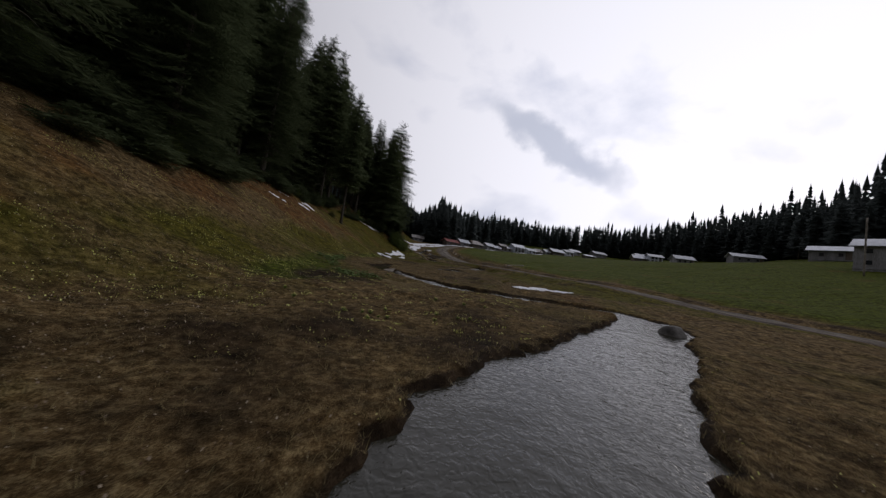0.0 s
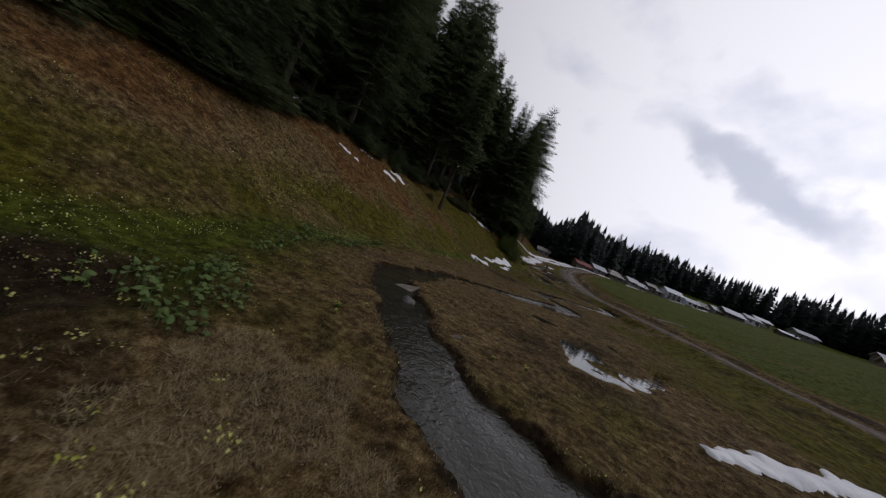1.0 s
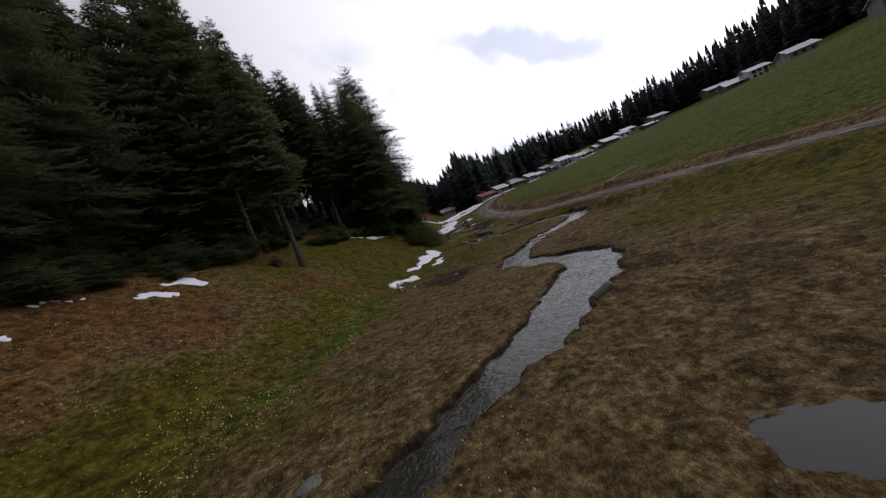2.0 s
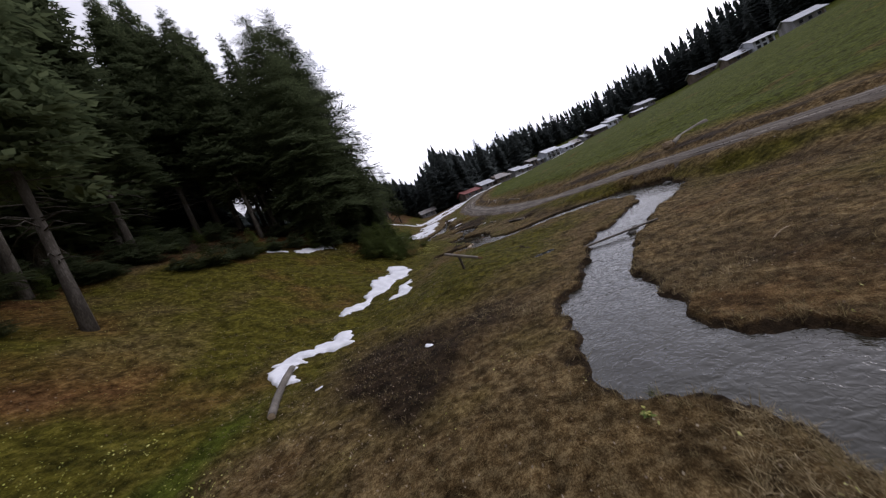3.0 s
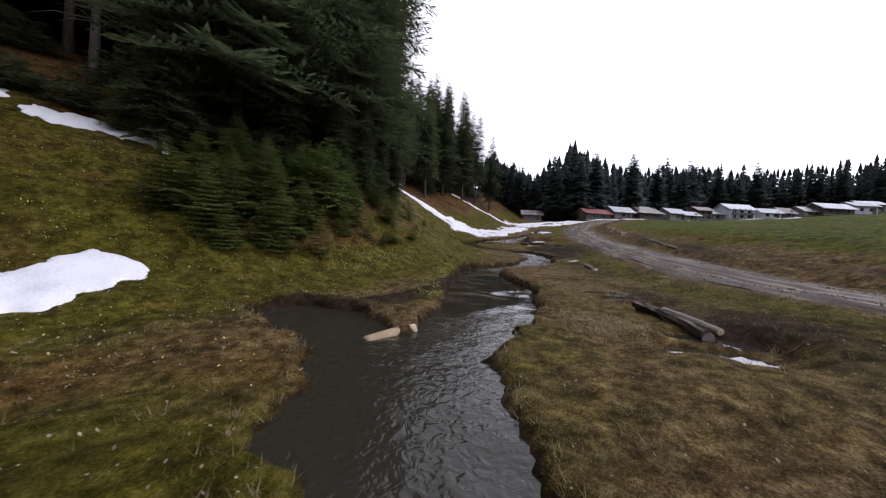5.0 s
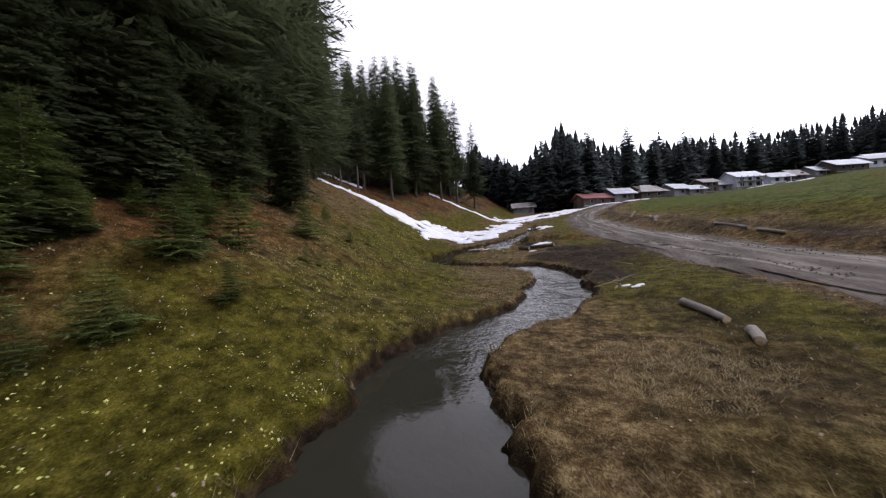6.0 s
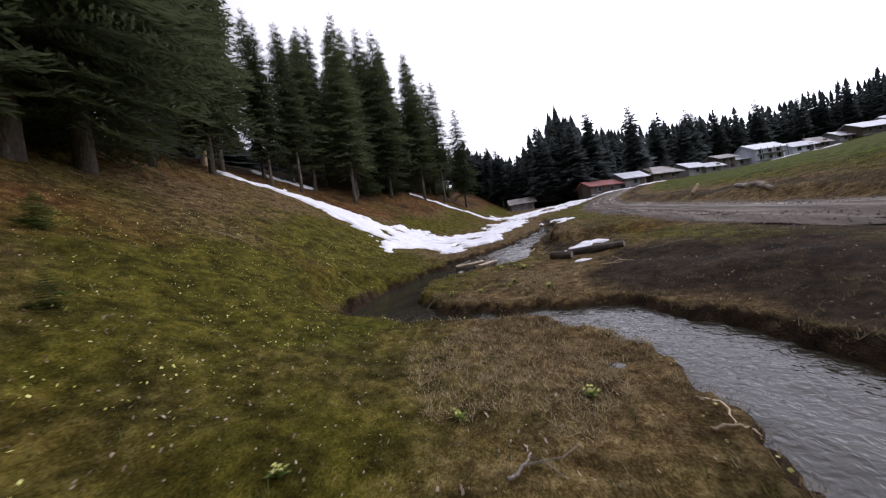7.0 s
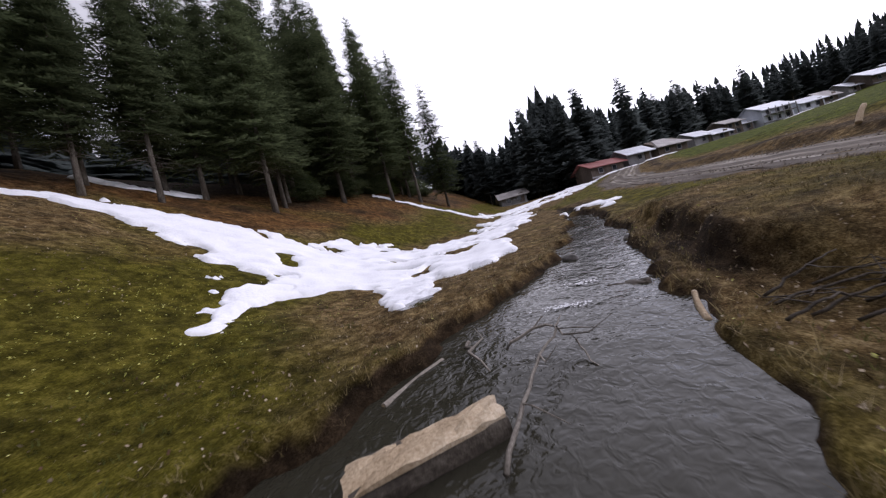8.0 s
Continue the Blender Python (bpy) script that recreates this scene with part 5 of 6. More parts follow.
def hut(x, y, w, d, h, ridge, turn, wall, roof, label, windows=2, storeys=1, hip=0.0, porch=False, chimney=False, snow=False, z=None):
    w, d, h, ridge = 0.74 * w, 0.8 * d, 0.88 * h, 0.95 * ridge
    ob = new("hut")
    ob.matrix_world = pose(x, y, place_z(x, y) if z is None else z, 0, 0, turn)
    part("wall", wall_bm(w, d, h, ridge), wall, ob)
    for side in (-1, 1):
        part("roof", roof_slab(w, d, h, ridge, side, hip=hip), roof, ob)
    if hip:
        for side in (-1, 1):
            bm = bmesh.new()
            over = 0.6
            lz = h - over * ridge / (d / 2)
            ends = [(side * (w / 2 + over), -d / 2 - over, lz), (side * (w / 2 + over), d / 2 + over, lz), (side * (w / 2 + over - hip), 0, h + ridge + 0.02)]
            v0 = [bm.verts.new((a, b, c + 0.03)) for a, b, c in ends]
            v1 = [bm.verts.new((a, b, c + 0.12)) for a, b, c in ends]
            bm.faces.new(v0)
            bm.faces.new(v1[::-1])
            for i in range(3):
                j = (i + 1) % 3
                bm.faces.new((v0[i], v1[i], v1[j], v0[j]))
            bmesh.ops.recalc_face_normals(bm, faces=bm.faces[:])
            part("roof", bm, roof, ob)
    for s in range(storeys):
        zc = h * (0.52 if storeys == 1 else (0.24 + 0.5 * s))
        for k in range(windows):
            wx = -w / 2 + w * (k + 0.7) / (windows + 0.4)
            win = part("window", moved(box_bm(0.95, 0.10, 0.95), pose(wx, -d / 2 - 0.02, zc - 0.45)), GRAYBOARD, ob, "board window frame")
            part("pane", moved(box_bm(0.75, 0.06, 0.75), pose(wx, -d / 2 - 0.06, zc - 0.35)), GLASS, win, "dark glass pane")
    dr = part("door", moved(box_bm(0.95, 0.08, 1.95), pose(w / 2 - 0.9, -d / 2 - 0.03, -0.05)), BROWNBOARD, ob, "brown board door")
    part("handle", moved(box_bm(0.05, 0.05, 0.16), pose(w / 2 - 1.25, -d / 2 - 0.09, 0.95)), GLASS, dr)
    part("sill", moved(box_bm(w + 0.1, 0.16, 0.22), pose(0, -d / 2 - 0.05, -0.15)), GRAYBOARD, ob)
    if porch:
        part("balcony", moved(box_bm(w * 0.9, 1.1, 0.14), pose(0, -d / 2 - 0.58, h * 0.48)), GRAYBOARD, ob)
        for k in range(5):
            part("post", moved(box_bm(0.11, 0.11, h * 0.98), pose(-w * 0.44 + w * 0.88 * k / 4, -d / 2 - 1.05, 0)), GRAYBOARD, ob)
        part("rail", moved(box_bm(w * 0.9, 0.06, 0.09), pose(0, -d / 2 - 1.08, h * 0.48 + 0.9)), GRAYBOARD, ob)
    if chimney:
        part("chimney", moved(box_bm(0.4, 0.4, 1.1, 0.03), pose(w * 0.2, d * 0.12, h + ridge * 0.6)), GRAYBOARD, ob)
    return tagged(ob, label, "hut", "huts along the meadow")


hut(3.6, 150.5, 9.0, 5.0, 2.0, 1.1, 33, BROWNBOARD, REDTIN, "low brown hut with a red sheet roof")
hut(9.5, 154.0, 6.5, 5.0, 2.1, 1.3, 30, GRAYBOARD, TIN, "grey board hut with a pale sheet roof", windows=1)
hut(16.0, 160.0, 8.6, 6.5, 2.0, 1.7, 30, BROWNBOARD, RUSTTIN, "brown board hut with a dull hipped roof", hip=2.4)
hut(23.5, 166.0, 7.0, 5.0, 2.0, 1.3, 36, GRAYBOARD, TIN, "grey board hut with a pale sheet roof", windows=1)
hut(27.4, 167.6, 5.6, 4.2, 1.7, 1.0, 28, GRAYBOARD, TIN, "lean grey shed under a pale sheet roof", windows=1)
hut(31.5, 172.0, 5.4, 4.8, 2.9, 1.0, 26, BROWNBOARD, RUSTTIN, "tall brown board hut with a dull red-brown roof", 2, 2)
hut(35.3, 174.5, 3.6, 4.0, 1.9, 0.7, 24, GRAYBOARD, TIN, "small grey shed beside the pale house", windows=1)
hut(40.5, 176.0, 9.6, 6.0, 3.2, 1.5, 24, WHITEWALL, TIN, "two-storey pale house with a balcony and sheet roof", 3, 2, porch=True, chimney=True)
hut(48.6, 179.5, 7.0, 5.0, 1.9, 1.2, 20, WHITEWALL, TIN, "low pale hut with a sheet roof beside the house", windows=2)
hut(53.5, 182.5, 5.0, 4.5, 1.6, 1.4, 26, BROWNBOARD, RUSTTIN, "small brown shed with a steep dull roof", windows=1)
hut(59.0, 185.0, 5.0, 4.5, 1.7, 1.2, 30, GRAYBOARD, TIN, "small grey hut with a pale sheet roof", windows=1)
hut(65.5, 187.0, 11.5, 6.5, 2.1, 1.6, 22, BROWNBOARD, TIN, "long dark board hut under a bright sheet roof", 3)
hut(74.5, 193.0, 8.0, 6.0, 2.8, 1.2, 18, WHITEWALL, TIN, "pale painted hut with a sheet roof", 2)
hut(83.0, 205.0, 9.0, 6.0, 2.6, 1.2, 16, GRAYBOARD, TIN, "grey board hut with a bright sheet roof", 2)
hut(86.0, 190.0, 8.2, 4.5, 1.3, 0.7, 12, BROWNBOARD, TIN, "low shed under a bright sheet roof", 1)
hut(100.0, 208.0, 12.0, 6.5, 2.6, 1.4, 14, GRAYBOARD, TIN, "grey board hut with a wide sheet roof", 3, chimney=True)
hut(89.0, 136.0, 6.6, 6.0, 2.9, 1.1, -8, WHITEWALL, TIN, "two-storey pale house on the meadow's shoulder", 3, 2)
hut(84.0, 138.0, 6.5, 5.5, 1.8, 1.3, -12, BROWNBOARD, TIN, "dark open-fronted barn under a bright sheet roof", 1)
hut(124.0, 200.0, 14.0, 6.5, 2.8, 1.4, 0, BROWNBOARD, TIN, "long brown hut with a sheet roof", 3)
hut(101.0, 136.0, 9.0, 7.0, 2.6, 1.5, -12, GRAYBOARD, TIN, "grey board house under a bright sheet roof", 3, 1, chimney=True)
hut(120.0, 128.0, 13.0, 7.0, 2.6, 1.4, -20, GRAYBOARD, TIN, "grey board hut with a bright sheet roof", 3)
hut(92.0, 76.0, 9.5, 6.0, 2.6, 1.2, -55, GRAYBOARD, TIN, "grey board hut with a bright sheet roof", 2)
hut(77.0, 56.0, 8.0, 8.0, 4.6, 1.6, -60, GRAYBOARD, TIN, "tall grey board house beside a bare pole", 2, 2)
hut(-12.0, 152.5, 6.5, 4.5, 1.9, 1.1, 15, GRAYBOARD, RUSTTIN, "small grey hut among the firs at the valley's head", 2)


# ---- logs, stones and posts ----


def log_bm(length, r0, r1, bend=0.04, sides=12, rings=7, seed=0, rough=0.06):
    """A log along x from its middle, with uneven bark and saw-cut ends."""
    rng = np.random.default_rng(seed)
    phase = rng.uniform(0, 6.28, 3)
    bm = bmesh.new()
    loops = []
    for i in range(rings):
        t = i / (rings - 1)
        r = r0 + (r1 - r0) * t
        cx, cy = (t - 0.5) * length, bend * length * math.sin(math.pi * t)
        loop = []
        for k in range(sides):
            a = 2 * math.pi * k / sides
            rr = r * (1 + rough * math.sin(2 * a + phase[0] + 2 * t) + rough * 0.7 * math.sin(5 * a + phase[1] + 4 * t) + rng.normal(0, rough * 0.35))
            loop.append(bm.verts.new((cx, cy + rr * math.cos(a), rr * math.sin(a))))
        loops.append(loop)
    for a, b in zip(loops, loops[1:]):
        for k in range(sides):
            bm.faces.new((a[k], a[(k + 1) % sides], b[(k + 1) % sides], b[k]))
    bm.faces.new(loops[0][::-1])
    bm.faces.new(loops[-1])
    bmesh.ops.recalc_face_normals(bm, faces=bm.faces[:])
    return bm


def end_cap(length, r, side, seed):
    """The pale cut face of a log, a few millimetres proud, with a rim of bark showing round it."""
    rng = np.random.default_rng(seed)
    bm = bmesh.new()
    ring = [bm.verts.new((side * length / 2, r * 0.86 * math.cos(a) * rng.uniform(0.95, 1.05), r * 0.86 * math.sin(a) * rng.uniform(0.95, 1.05))) for a in np.linspace(0, 6.283, 14, endpoint=False)]
    tip = bm.verts.new((side * (length / 2 + 0.008), 0, 0))
    for i in range(14):
        bm.faces.new((ring[i], ring[(i + 1) % 14], tip))
    bmesh.ops.recalc_face_normals(bm, faces=bm.faces[:])
    return moved(bm, pose(side * 0.004, 0, 0))


def log(a, b, r, mat, label, name="log", cut=PALEWOOD, lift=0.7, seed=1, bend=0.03, category="log", rough=0.08):
    """A log lying from a to b (x, y or x, y, z of its axis)."""
    a = Vector(a) if len(a) == 3 else Vector((*a, place_z(*a) + r * lift))
    b = Vector(b) if len(b) == 3 else Vector((*b, place_z(*b) + r * lift))
    d = b - a
    ob = new(name)
    ob.matrix_world = Matrix.Translation((a + b) / 2) @ d.to_track_quat("X", "Z").to_matrix().to_4x4()
    part("bark", log_bm(d.length, r, r * 0.88, bend, 14, 12, seed, rough), mat, ob, smooth=rough < 0.1)
    for side, rr in ((-1, r), (1, r * 0.88)):
        part("cut_end", end_cap(d.length, rr, side, seed + side), cut, ob, "paler sawn end")
    return tagged(ob, label, category)


def split_log(a, b, r, label, seed=1):
    """A half-round log lying from a to b with its pale split face up."""
    a, b = Vector(a), Vector(b)
    d = b - a
    ob = new("log")
    ob.matrix_world = Matrix.Translation((a + b) / 2) @ d.to_track_quat("X", "Z").to_matrix().to_4x4()
    bm = log_bm(d.length, r, r * 0.9, 0.02, 16, 9, seed, 0.05)
    for v in bm.verts:
        v.co.z = min(v.co.z, r * 0.42)
    part("bark", bm, DARKLOG, ob, "dark wet bark")
    rng = np.random.default_rng(seed)
    bm = bmesh.new()
    grid = [[bm.verts.new(((i / 12 - 0.5) * d.length * (1.01 + 0.03 * rng.normal() * (i in (0, 12))), (k / 6 - 0.5) * 1.8 * r * (1 - 0.1 * i / 12), r * (0.45 + 0.12 * (1 - (k / 3 - 1) ** 2)) + rng.normal(0, 0.05 * r))) for k in range(7)] for i in range(13)]
    low = [[bm.verts.new((v.co.x, v.co.y, 0.30 * r)) for v in row] for row in grid]
    for i in range(12):
        for k in range(6):
            bm.faces.new((grid[i][k], grid[i + 1][k], grid[i + 1][k + 1], grid[i][k + 1]))
        bm.faces.new((grid[i][0], low[i][0], low[i + 1][0], grid[i + 1][0]))
        bm.faces.new((grid[i][6], grid[i + 1][6], low[i + 1][6], low[i][6]))
    for i in (0, 12):
        for k in range(6):
            bm.faces.new((grid[i][k], grid[i][k + 1], low[i][k + 1], low[i][k]))
    bmesh.ops.recalc_face_normals(bm, faces=bm.faces[:])
    part("split_face", bm, PALEWOOD, ob, "pale split wood face")
    for side, rr in ((-1, r), (1, r * 0.9)):
        bm = end_cap(d.length, rr, side, seed + side)
        for v in bm.verts:
            v.co.z = min(v.co.z, r * 0.42)
        part("cut_end", bm, PALEWOOD, ob, "pale sawn end")
    return tagged(ob, label, "log")


def stick(points, r, mat, label, name="branch", twigs=0, seed=0):
    """A thin crooked branch through points (x, y, height over the ground)."""
    rng = np.random.default_rng(seed)
    base = Vector((*points[0][:2], place_z(*points[0][:2])))
    pts = [Vector((x, y, place_z(x, y) + h)) - base for x, y, h in points]
    fine = [tuple(p + Vector(rng.normal(0, r * 0.6, 3))) for p in (Vector(q) for q in spline([tuple(p) for p in pts], 5))]
    n = len(fine)
    v, f = tube(fine, [r * (1 - 0.7 * i / n) for i in range(n)], 6)
    ob = new(name)
    ob.location = base
    part("stem", (v, f), mat, ob, smooth=True)
    for k in range(twigs):
        i = int(n * (0.3 + 0.6 * k / max(1, twigs)))
        p = Vector(fine[i])
        a, l = rng.uniform(0, 6.28), rng.uniform(0.2, 0.5)
        q = p + Vector((math.cos(a) * l * 0.6, math.sin(a) * l * 0.6, rng.uniform(-0.02, 0.12)))
        e = p + Vector((math.cos(a + 0.4) * l, math.sin(a + 0.4) * l, rng.uniform(-0.05, 0.15)))
        part("twig", tube([tuple(p), tuple(q), tuple(e)], [r * 0.5, r * 0.35, r * 0.12], 5), mat, ob)
    return tagged(ob, label, "branch")


def rock(x, y, sx, sy, sz, seed, label="dark rounded brook stone", sink=0.3, z=None, mat=ROCK, group="stones in the brook"):
    bm = bmesh.new()
    bmesh.ops.create_icosphere(bm, subdivisions=3, radius=1.0)
    off = Vector((seed * 3.7, seed * 1.3, 0))
    for v in bm.verts:
        n = v.co.normalized()
        k = 1 + 0.28 * noise.noise(n * 1.1 + off) + 0.12 * noise.noise(n * 2.8 + off)
        v.co = Vector((n.x * k * sx, n.y * k * sy, max(n.z * k, -0.6) * sz))
    ob = part("stone", bm, mat, smooth=True)
    ob.matrix_world = pose(x, y, (place_z(x, y) if z is None else z) + sz * (1 - 2 * sink) * 0.6, 0, 0, seed * 67 % 360)
    return tagged(ob, label, "stone", group)


# the broken rail on its post
SPLINTER = material("torn_red_heartwood", [(0.3, (0.16, 0.07, 0.045)), (0.5, (0.32, 0.17, 0.11)), (0.7, (0.48, 0.31, 0.22))], 4.0, 0.85, 0.6, 50.0)
rail_post = new("rail_post")
zb = place_z(-2.92, 53.93)
rail_post.matrix_world = pose(-2.92, 53.93, zb)
part("post", moved(log_bm(1.52 - zb + 0.35, 0.062, 0.055, 0.02, 9, 5, 4), pose(0, 0, (1.52 - zb) / 2 - 0.14, 0, 90, 0)), DARKLOG, rail_post, "dark upright stake", True)
d = Vector((-2.18, 54.17, 1.11)) - Vector((-3.45, 53.75, 1.84))
mid = (Vector((-2.18, 54.17, 1.11)) + Vector((-3.45, 53.75, 1.84))) / 2 - Vector((-2.92, 53.93, zb))
part("rail", moved(log_bm(d.length, 0.058, 0.065, 0.0, 10, 6, 9), Matrix.Translation(mid) @ d.to_track_quat("X", "Z").to_matrix().to_4x4()), DEADWOOD, rail_post, "broken grey pole with a splintered reddish end", True)
tip = Vector((-2.18, 54.17, 1.11)) - Vector((-2.92, 53.93, zb))
part("splinter", moved(log_bm(0.34, 0.062, 0.03, 0.03, 8, 5, 12, 0.2), Matrix.Translation(tip + d.normalized() * 0.05) @ d.to_track_quat("X", "Z").to_matrix().to_4x4()), SPLINTER, rail_post, "reddish splintered end")
tagged(rail_post, "grey stake with a slanting broken rail on the turf", "fence post")

log((1.0, 51.3, 0.27), (3.75, 50.75, 0.33), 0.042, DEADWOOD, "long grey plank laid across the brook", "plank", seed=3, bend=0.0, category="plank")
log((-7.8, 46.3), (-8.75, 49.0), 0.095, DEADWOOD, "grey pole lying at the snow's edge", seed=5)
log((12.55, 63.35), (12.9, 62.95), 0.22, PALEWOOD, "stripped pale root end of a fallen trunk", seed=6, rough=0.25)
log((12.9, 62.95), (16.6, 64.6), 0.17, DEADWOOD, "bleached fallen trunk beside the track", seed=7, bend=0.10)
log((1.62, 68.0), (2.3, 66.3), 0.135, DARKLOG, "dark wet log lying beside a puddle", seed=8, cut=DEADWOOD, bend=0.03, rough=0.30)
log((1.98, 67.75), (2.55, 66.6), 0.075, DEADWOOD, "split grey slab leaning on a dark log", seed=9)
log((0.70, 76.9), (0.96, 75.6), 0.08, DEADWOOD, "short weathered log on the muddy flat", seed=10)
log((1.08, 75.1), (0.95, 74.55), 0.075, DEADWOOD, "sawn log piece with a pale cut end", seed=11)
log((-2.55, 63.95, 1.02), (-2.15, 64.75, 1.12), 0.12, PALEWOOD, "split pale log half in the brook", seed=12)
split_log((-7.55, 89.22, 3.07), (-6.72, 89.86, 3.12), 0.185, "split pale log lying in the brook", 13)
split_log((-6.45, 88.2, 3.07), (-6.1, 88.95, 3.13), 0.14, "short split pale log lying in the brook", 14)
log((-3.75, 89.15), (-2.25, 88.5), 0.11, DARKLOG, "dark log holding back old snow", seed=15, cut=DEADWOOD)
log((-4.25, 88.9), (-3.65, 88.65), 0.13, DARKLOG, "short dark log beside old snow", seed=16, cut=DEADWOOD)
log((-5.6, 92.2, 3.24), (-5.12, 92.1, 3.33), 0.15, DARKLOG, "dark log stuck across the brook", seed=17, cut=DARKLOG, rough=0.16)
log((-7.87, 90.2, place_z(-7.87, 90.2) + 0.04), (-7.5, 90.92, place_z(-7.5, 90.92) + 0.06), 0.04, DEADWOOD, "pale rotten log on the brook's bank", seed=18, rough=0.15)
log((-5.05, 90.9), (-4.95, 91.4), 0.03, PALEWOOD, "pale stick of driftwood on the bank", seed=19)
for k, (x, y, x2, y2, r) in enumerate(((4.5, 98.6, 4.3, 97.2, 0.12), (4.4, 96.4, 4.3, 95.7, 0.13), (4.2, 95.4, 4.1, 94.9, 0.10), (4.4, 97.9, 4.7, 96.8, 0.10), (5.6, 89.6, 5.9, 87.0, 0.09), (6.0, 86.5, 6.2, 85.0, 0.08))):
    log((x, y), (x2, y2), r, DEADWOOD, "weathered log lying along the gravel track", seed=20 + k)
log((3.7, 102.0), (4.15, 102.3, place_z(3.9, 102.2) + 0.55), 0.08, PALEWOOD, "short pale marker stump beside the track", "stump", seed=30, category="stump")
log((-21.35, 90.2), (-21.4, 90.3, place_z(-21.35, 90.2) + 1.0), 0.17, PALEWOOD, "pale broken tree stump at the forest edge", "stump", seed=31, category="stump")
log((67.0, 51.0), (67.0, 51.05, place_z(67.0, 51.0) + 9.5), 0.12, DEADWOOD, "tall bare wooden pole beside a house", "pole", seed=32, bend=0.0, category="pole")
log((0.55, 34.3), (1.25, 34.9), 0.12, DARKLOG, "dark wet log in the brook", seed=33)

stick([(-6.62, 89.35, 0.30), (-6.5, 90.0, 0.42), (-6.3, 90.6, 0.50), (-6.2, 91.0, 0.52)], 0.019, DEADWOOD, "long crooked branch caught in the brook", twigs=3, seed=1)
stick([(-6.75, 90.75, 0.36), (-6.4, 90.85, 0.50), (-6.15, 90.7, 0.44), (-6.0, 90.4, 0.28)], 0.018, DEADWOOD, "forked branch standing in the brook", twigs=2, seed=2)
stick([(-7.2, 91.0, 0.34), (-7.1, 90.7, 0.36), (-6.85, 90.4, 0.34)], 0.024, DEADWOOD, "bent stick against a log", twigs=1, seed=3)
for k in range(16):
    rr = np.random.default_rng(90 + k)
    x, y = -4.75 + rr.uniform(-0.1, 0.9), 90.3 + rr.uniform(-0.6, 0.9)
    a, l = rr.uniform(-0.5, 0.5), rr.uniform(0.5, 1.1)
    stick([(x, y, 0.03), (x + math.cos(a) * l * 0.5, y + math.sin(a) * l * 0.5, rr.uniform(0.05, 0.2)), (x + math.cos(a) * l, y + math.sin(a) * l, 0.04)], 0.014, DARKLOG, "dry branch of a brushwood heap", twigs=2, seed=40 + k)
log((-2.56, 81.12), (-2.0, 80.72), 0.035, DEADWOOD, "weathered split board lying on the bank", "plank", seed=41, bend=0.0, category="plank", rough=0.15)
log((-2.44, 81.18), (-2.02, 80.86), 0.022, DEADWOOD, "thin weathered board lying on the bank", "plank", seed=42, bend=0.0, category="plank", rough=0.15)
for k, (x, y, a, l) in enumerate(((-2.9, 81.38, -1.3, 0.4), (-3.32, 76.15, 1.5, 0.38), (-0.8, 78.9, 0.55, 0.9), (-0.3, 79.2, 0.9, 1.1), (-0.36, 78.45, 1.4, 0.22), (-4.3, 80.2, 1.3, 0.35), (-2.95, 81.0, -0.5, 0.3), (-2.6, 80.9, 0.2, 0.5), (-3.1, 86.5, 0.3, 0.8), (-7.9, 88.9, 0.9, 0.7), (0.4, 66.3, -0.6, 0.7), (1.0, 80.5, 0.7, 0.9), (0.6, 81.8, 2.2, 0.8), (-1.9, 87.3, -0.4, 0.9), (-12.5, 84.0, 0.4, 1.2),
                                  (6.2, 23.5, 0.6, 0.9), (6.9, 22.9, 2.0, 0.8), (-9.0, 73.0, 0.4, 1.0), (3.0, 46.0, 0.3, 0.5), (-7.0, 85.0, 0.2, 0.6), (-10.5, 86.0, 0.1, 0.9))):
    stick([(x, y, 0.03), (x + 0.5 * l * math.cos(a) + 0.06, y + 0.5 * l * math.sin(a), 0.06), (x + l * math.cos(a), y + l * math.sin(a), 0.03)], 0.014, DEADWOOD if k % 2 else PALEWOOD, "dry stick lying on the turf", twigs=k % 3, seed=60 + k)

rock(9.5, 12.9, 0.58, 0.5, 0.5, 1, "large dark boulder at the brook's edge", 0.2, -1.66)
rock(10.2, 12.9, 0.3, 0.22, 0.16, 2, "flat grey stone beside a boulder", 0.2, -1.7)
rock(5.6, 11.6, 0.4, 0.3, 0.2, 3, z=-1.75)
rock(6.6, 11.9, 0.3, 0.26, 0.18, 4, z=-1.72)
wedge = new("stone")
wedge.matrix_world = pose(-3.35, 22.85, -0.70, 20, -10, 24)
bm = bmesh.new()
corners = [(-0.46, 0.10), (-0.22, 0.20), (0.44, 0.22), (0.26, -0.02), (0.06, -0.27), (-0.26, -0.08)]
upper = [bm.verts.new((x, y, 0.05 + 0.05 * y)) for x, y in corners]
lower = [bm.verts.new((x * 1.1, y * 1.1, -0.16)) for x, y in corners]
hub = bm.verts.new((0.0, 0.05, 0.08))
for k in range(6):
    bm.faces.new((upper[k], upper[(k + 1) % 6], hub))
    bm.faces.new((upper[k], lower[k], lower[(k + 1) % 6], upper[(k + 1) % 6]))
bm.faces.new(lower)
bmesh.ops.recalc_face_normals(bm, faces=bm.faces[:])
part("slab", bm, DEADWOOD, wedge)
tagged(wedge, "pale flat angular slab lying in the brook", "stone")
rock(-1.0, 69.8, 0.16, 0.12, 0.10, 6, z=1.24)
rock(-2.45, 82.0, 0.11, 0.1, 0.1, 7, z=1.84)
rock(-1.35, 79.6, 0.16, 0.13, 0.12, 8, z=1.72)
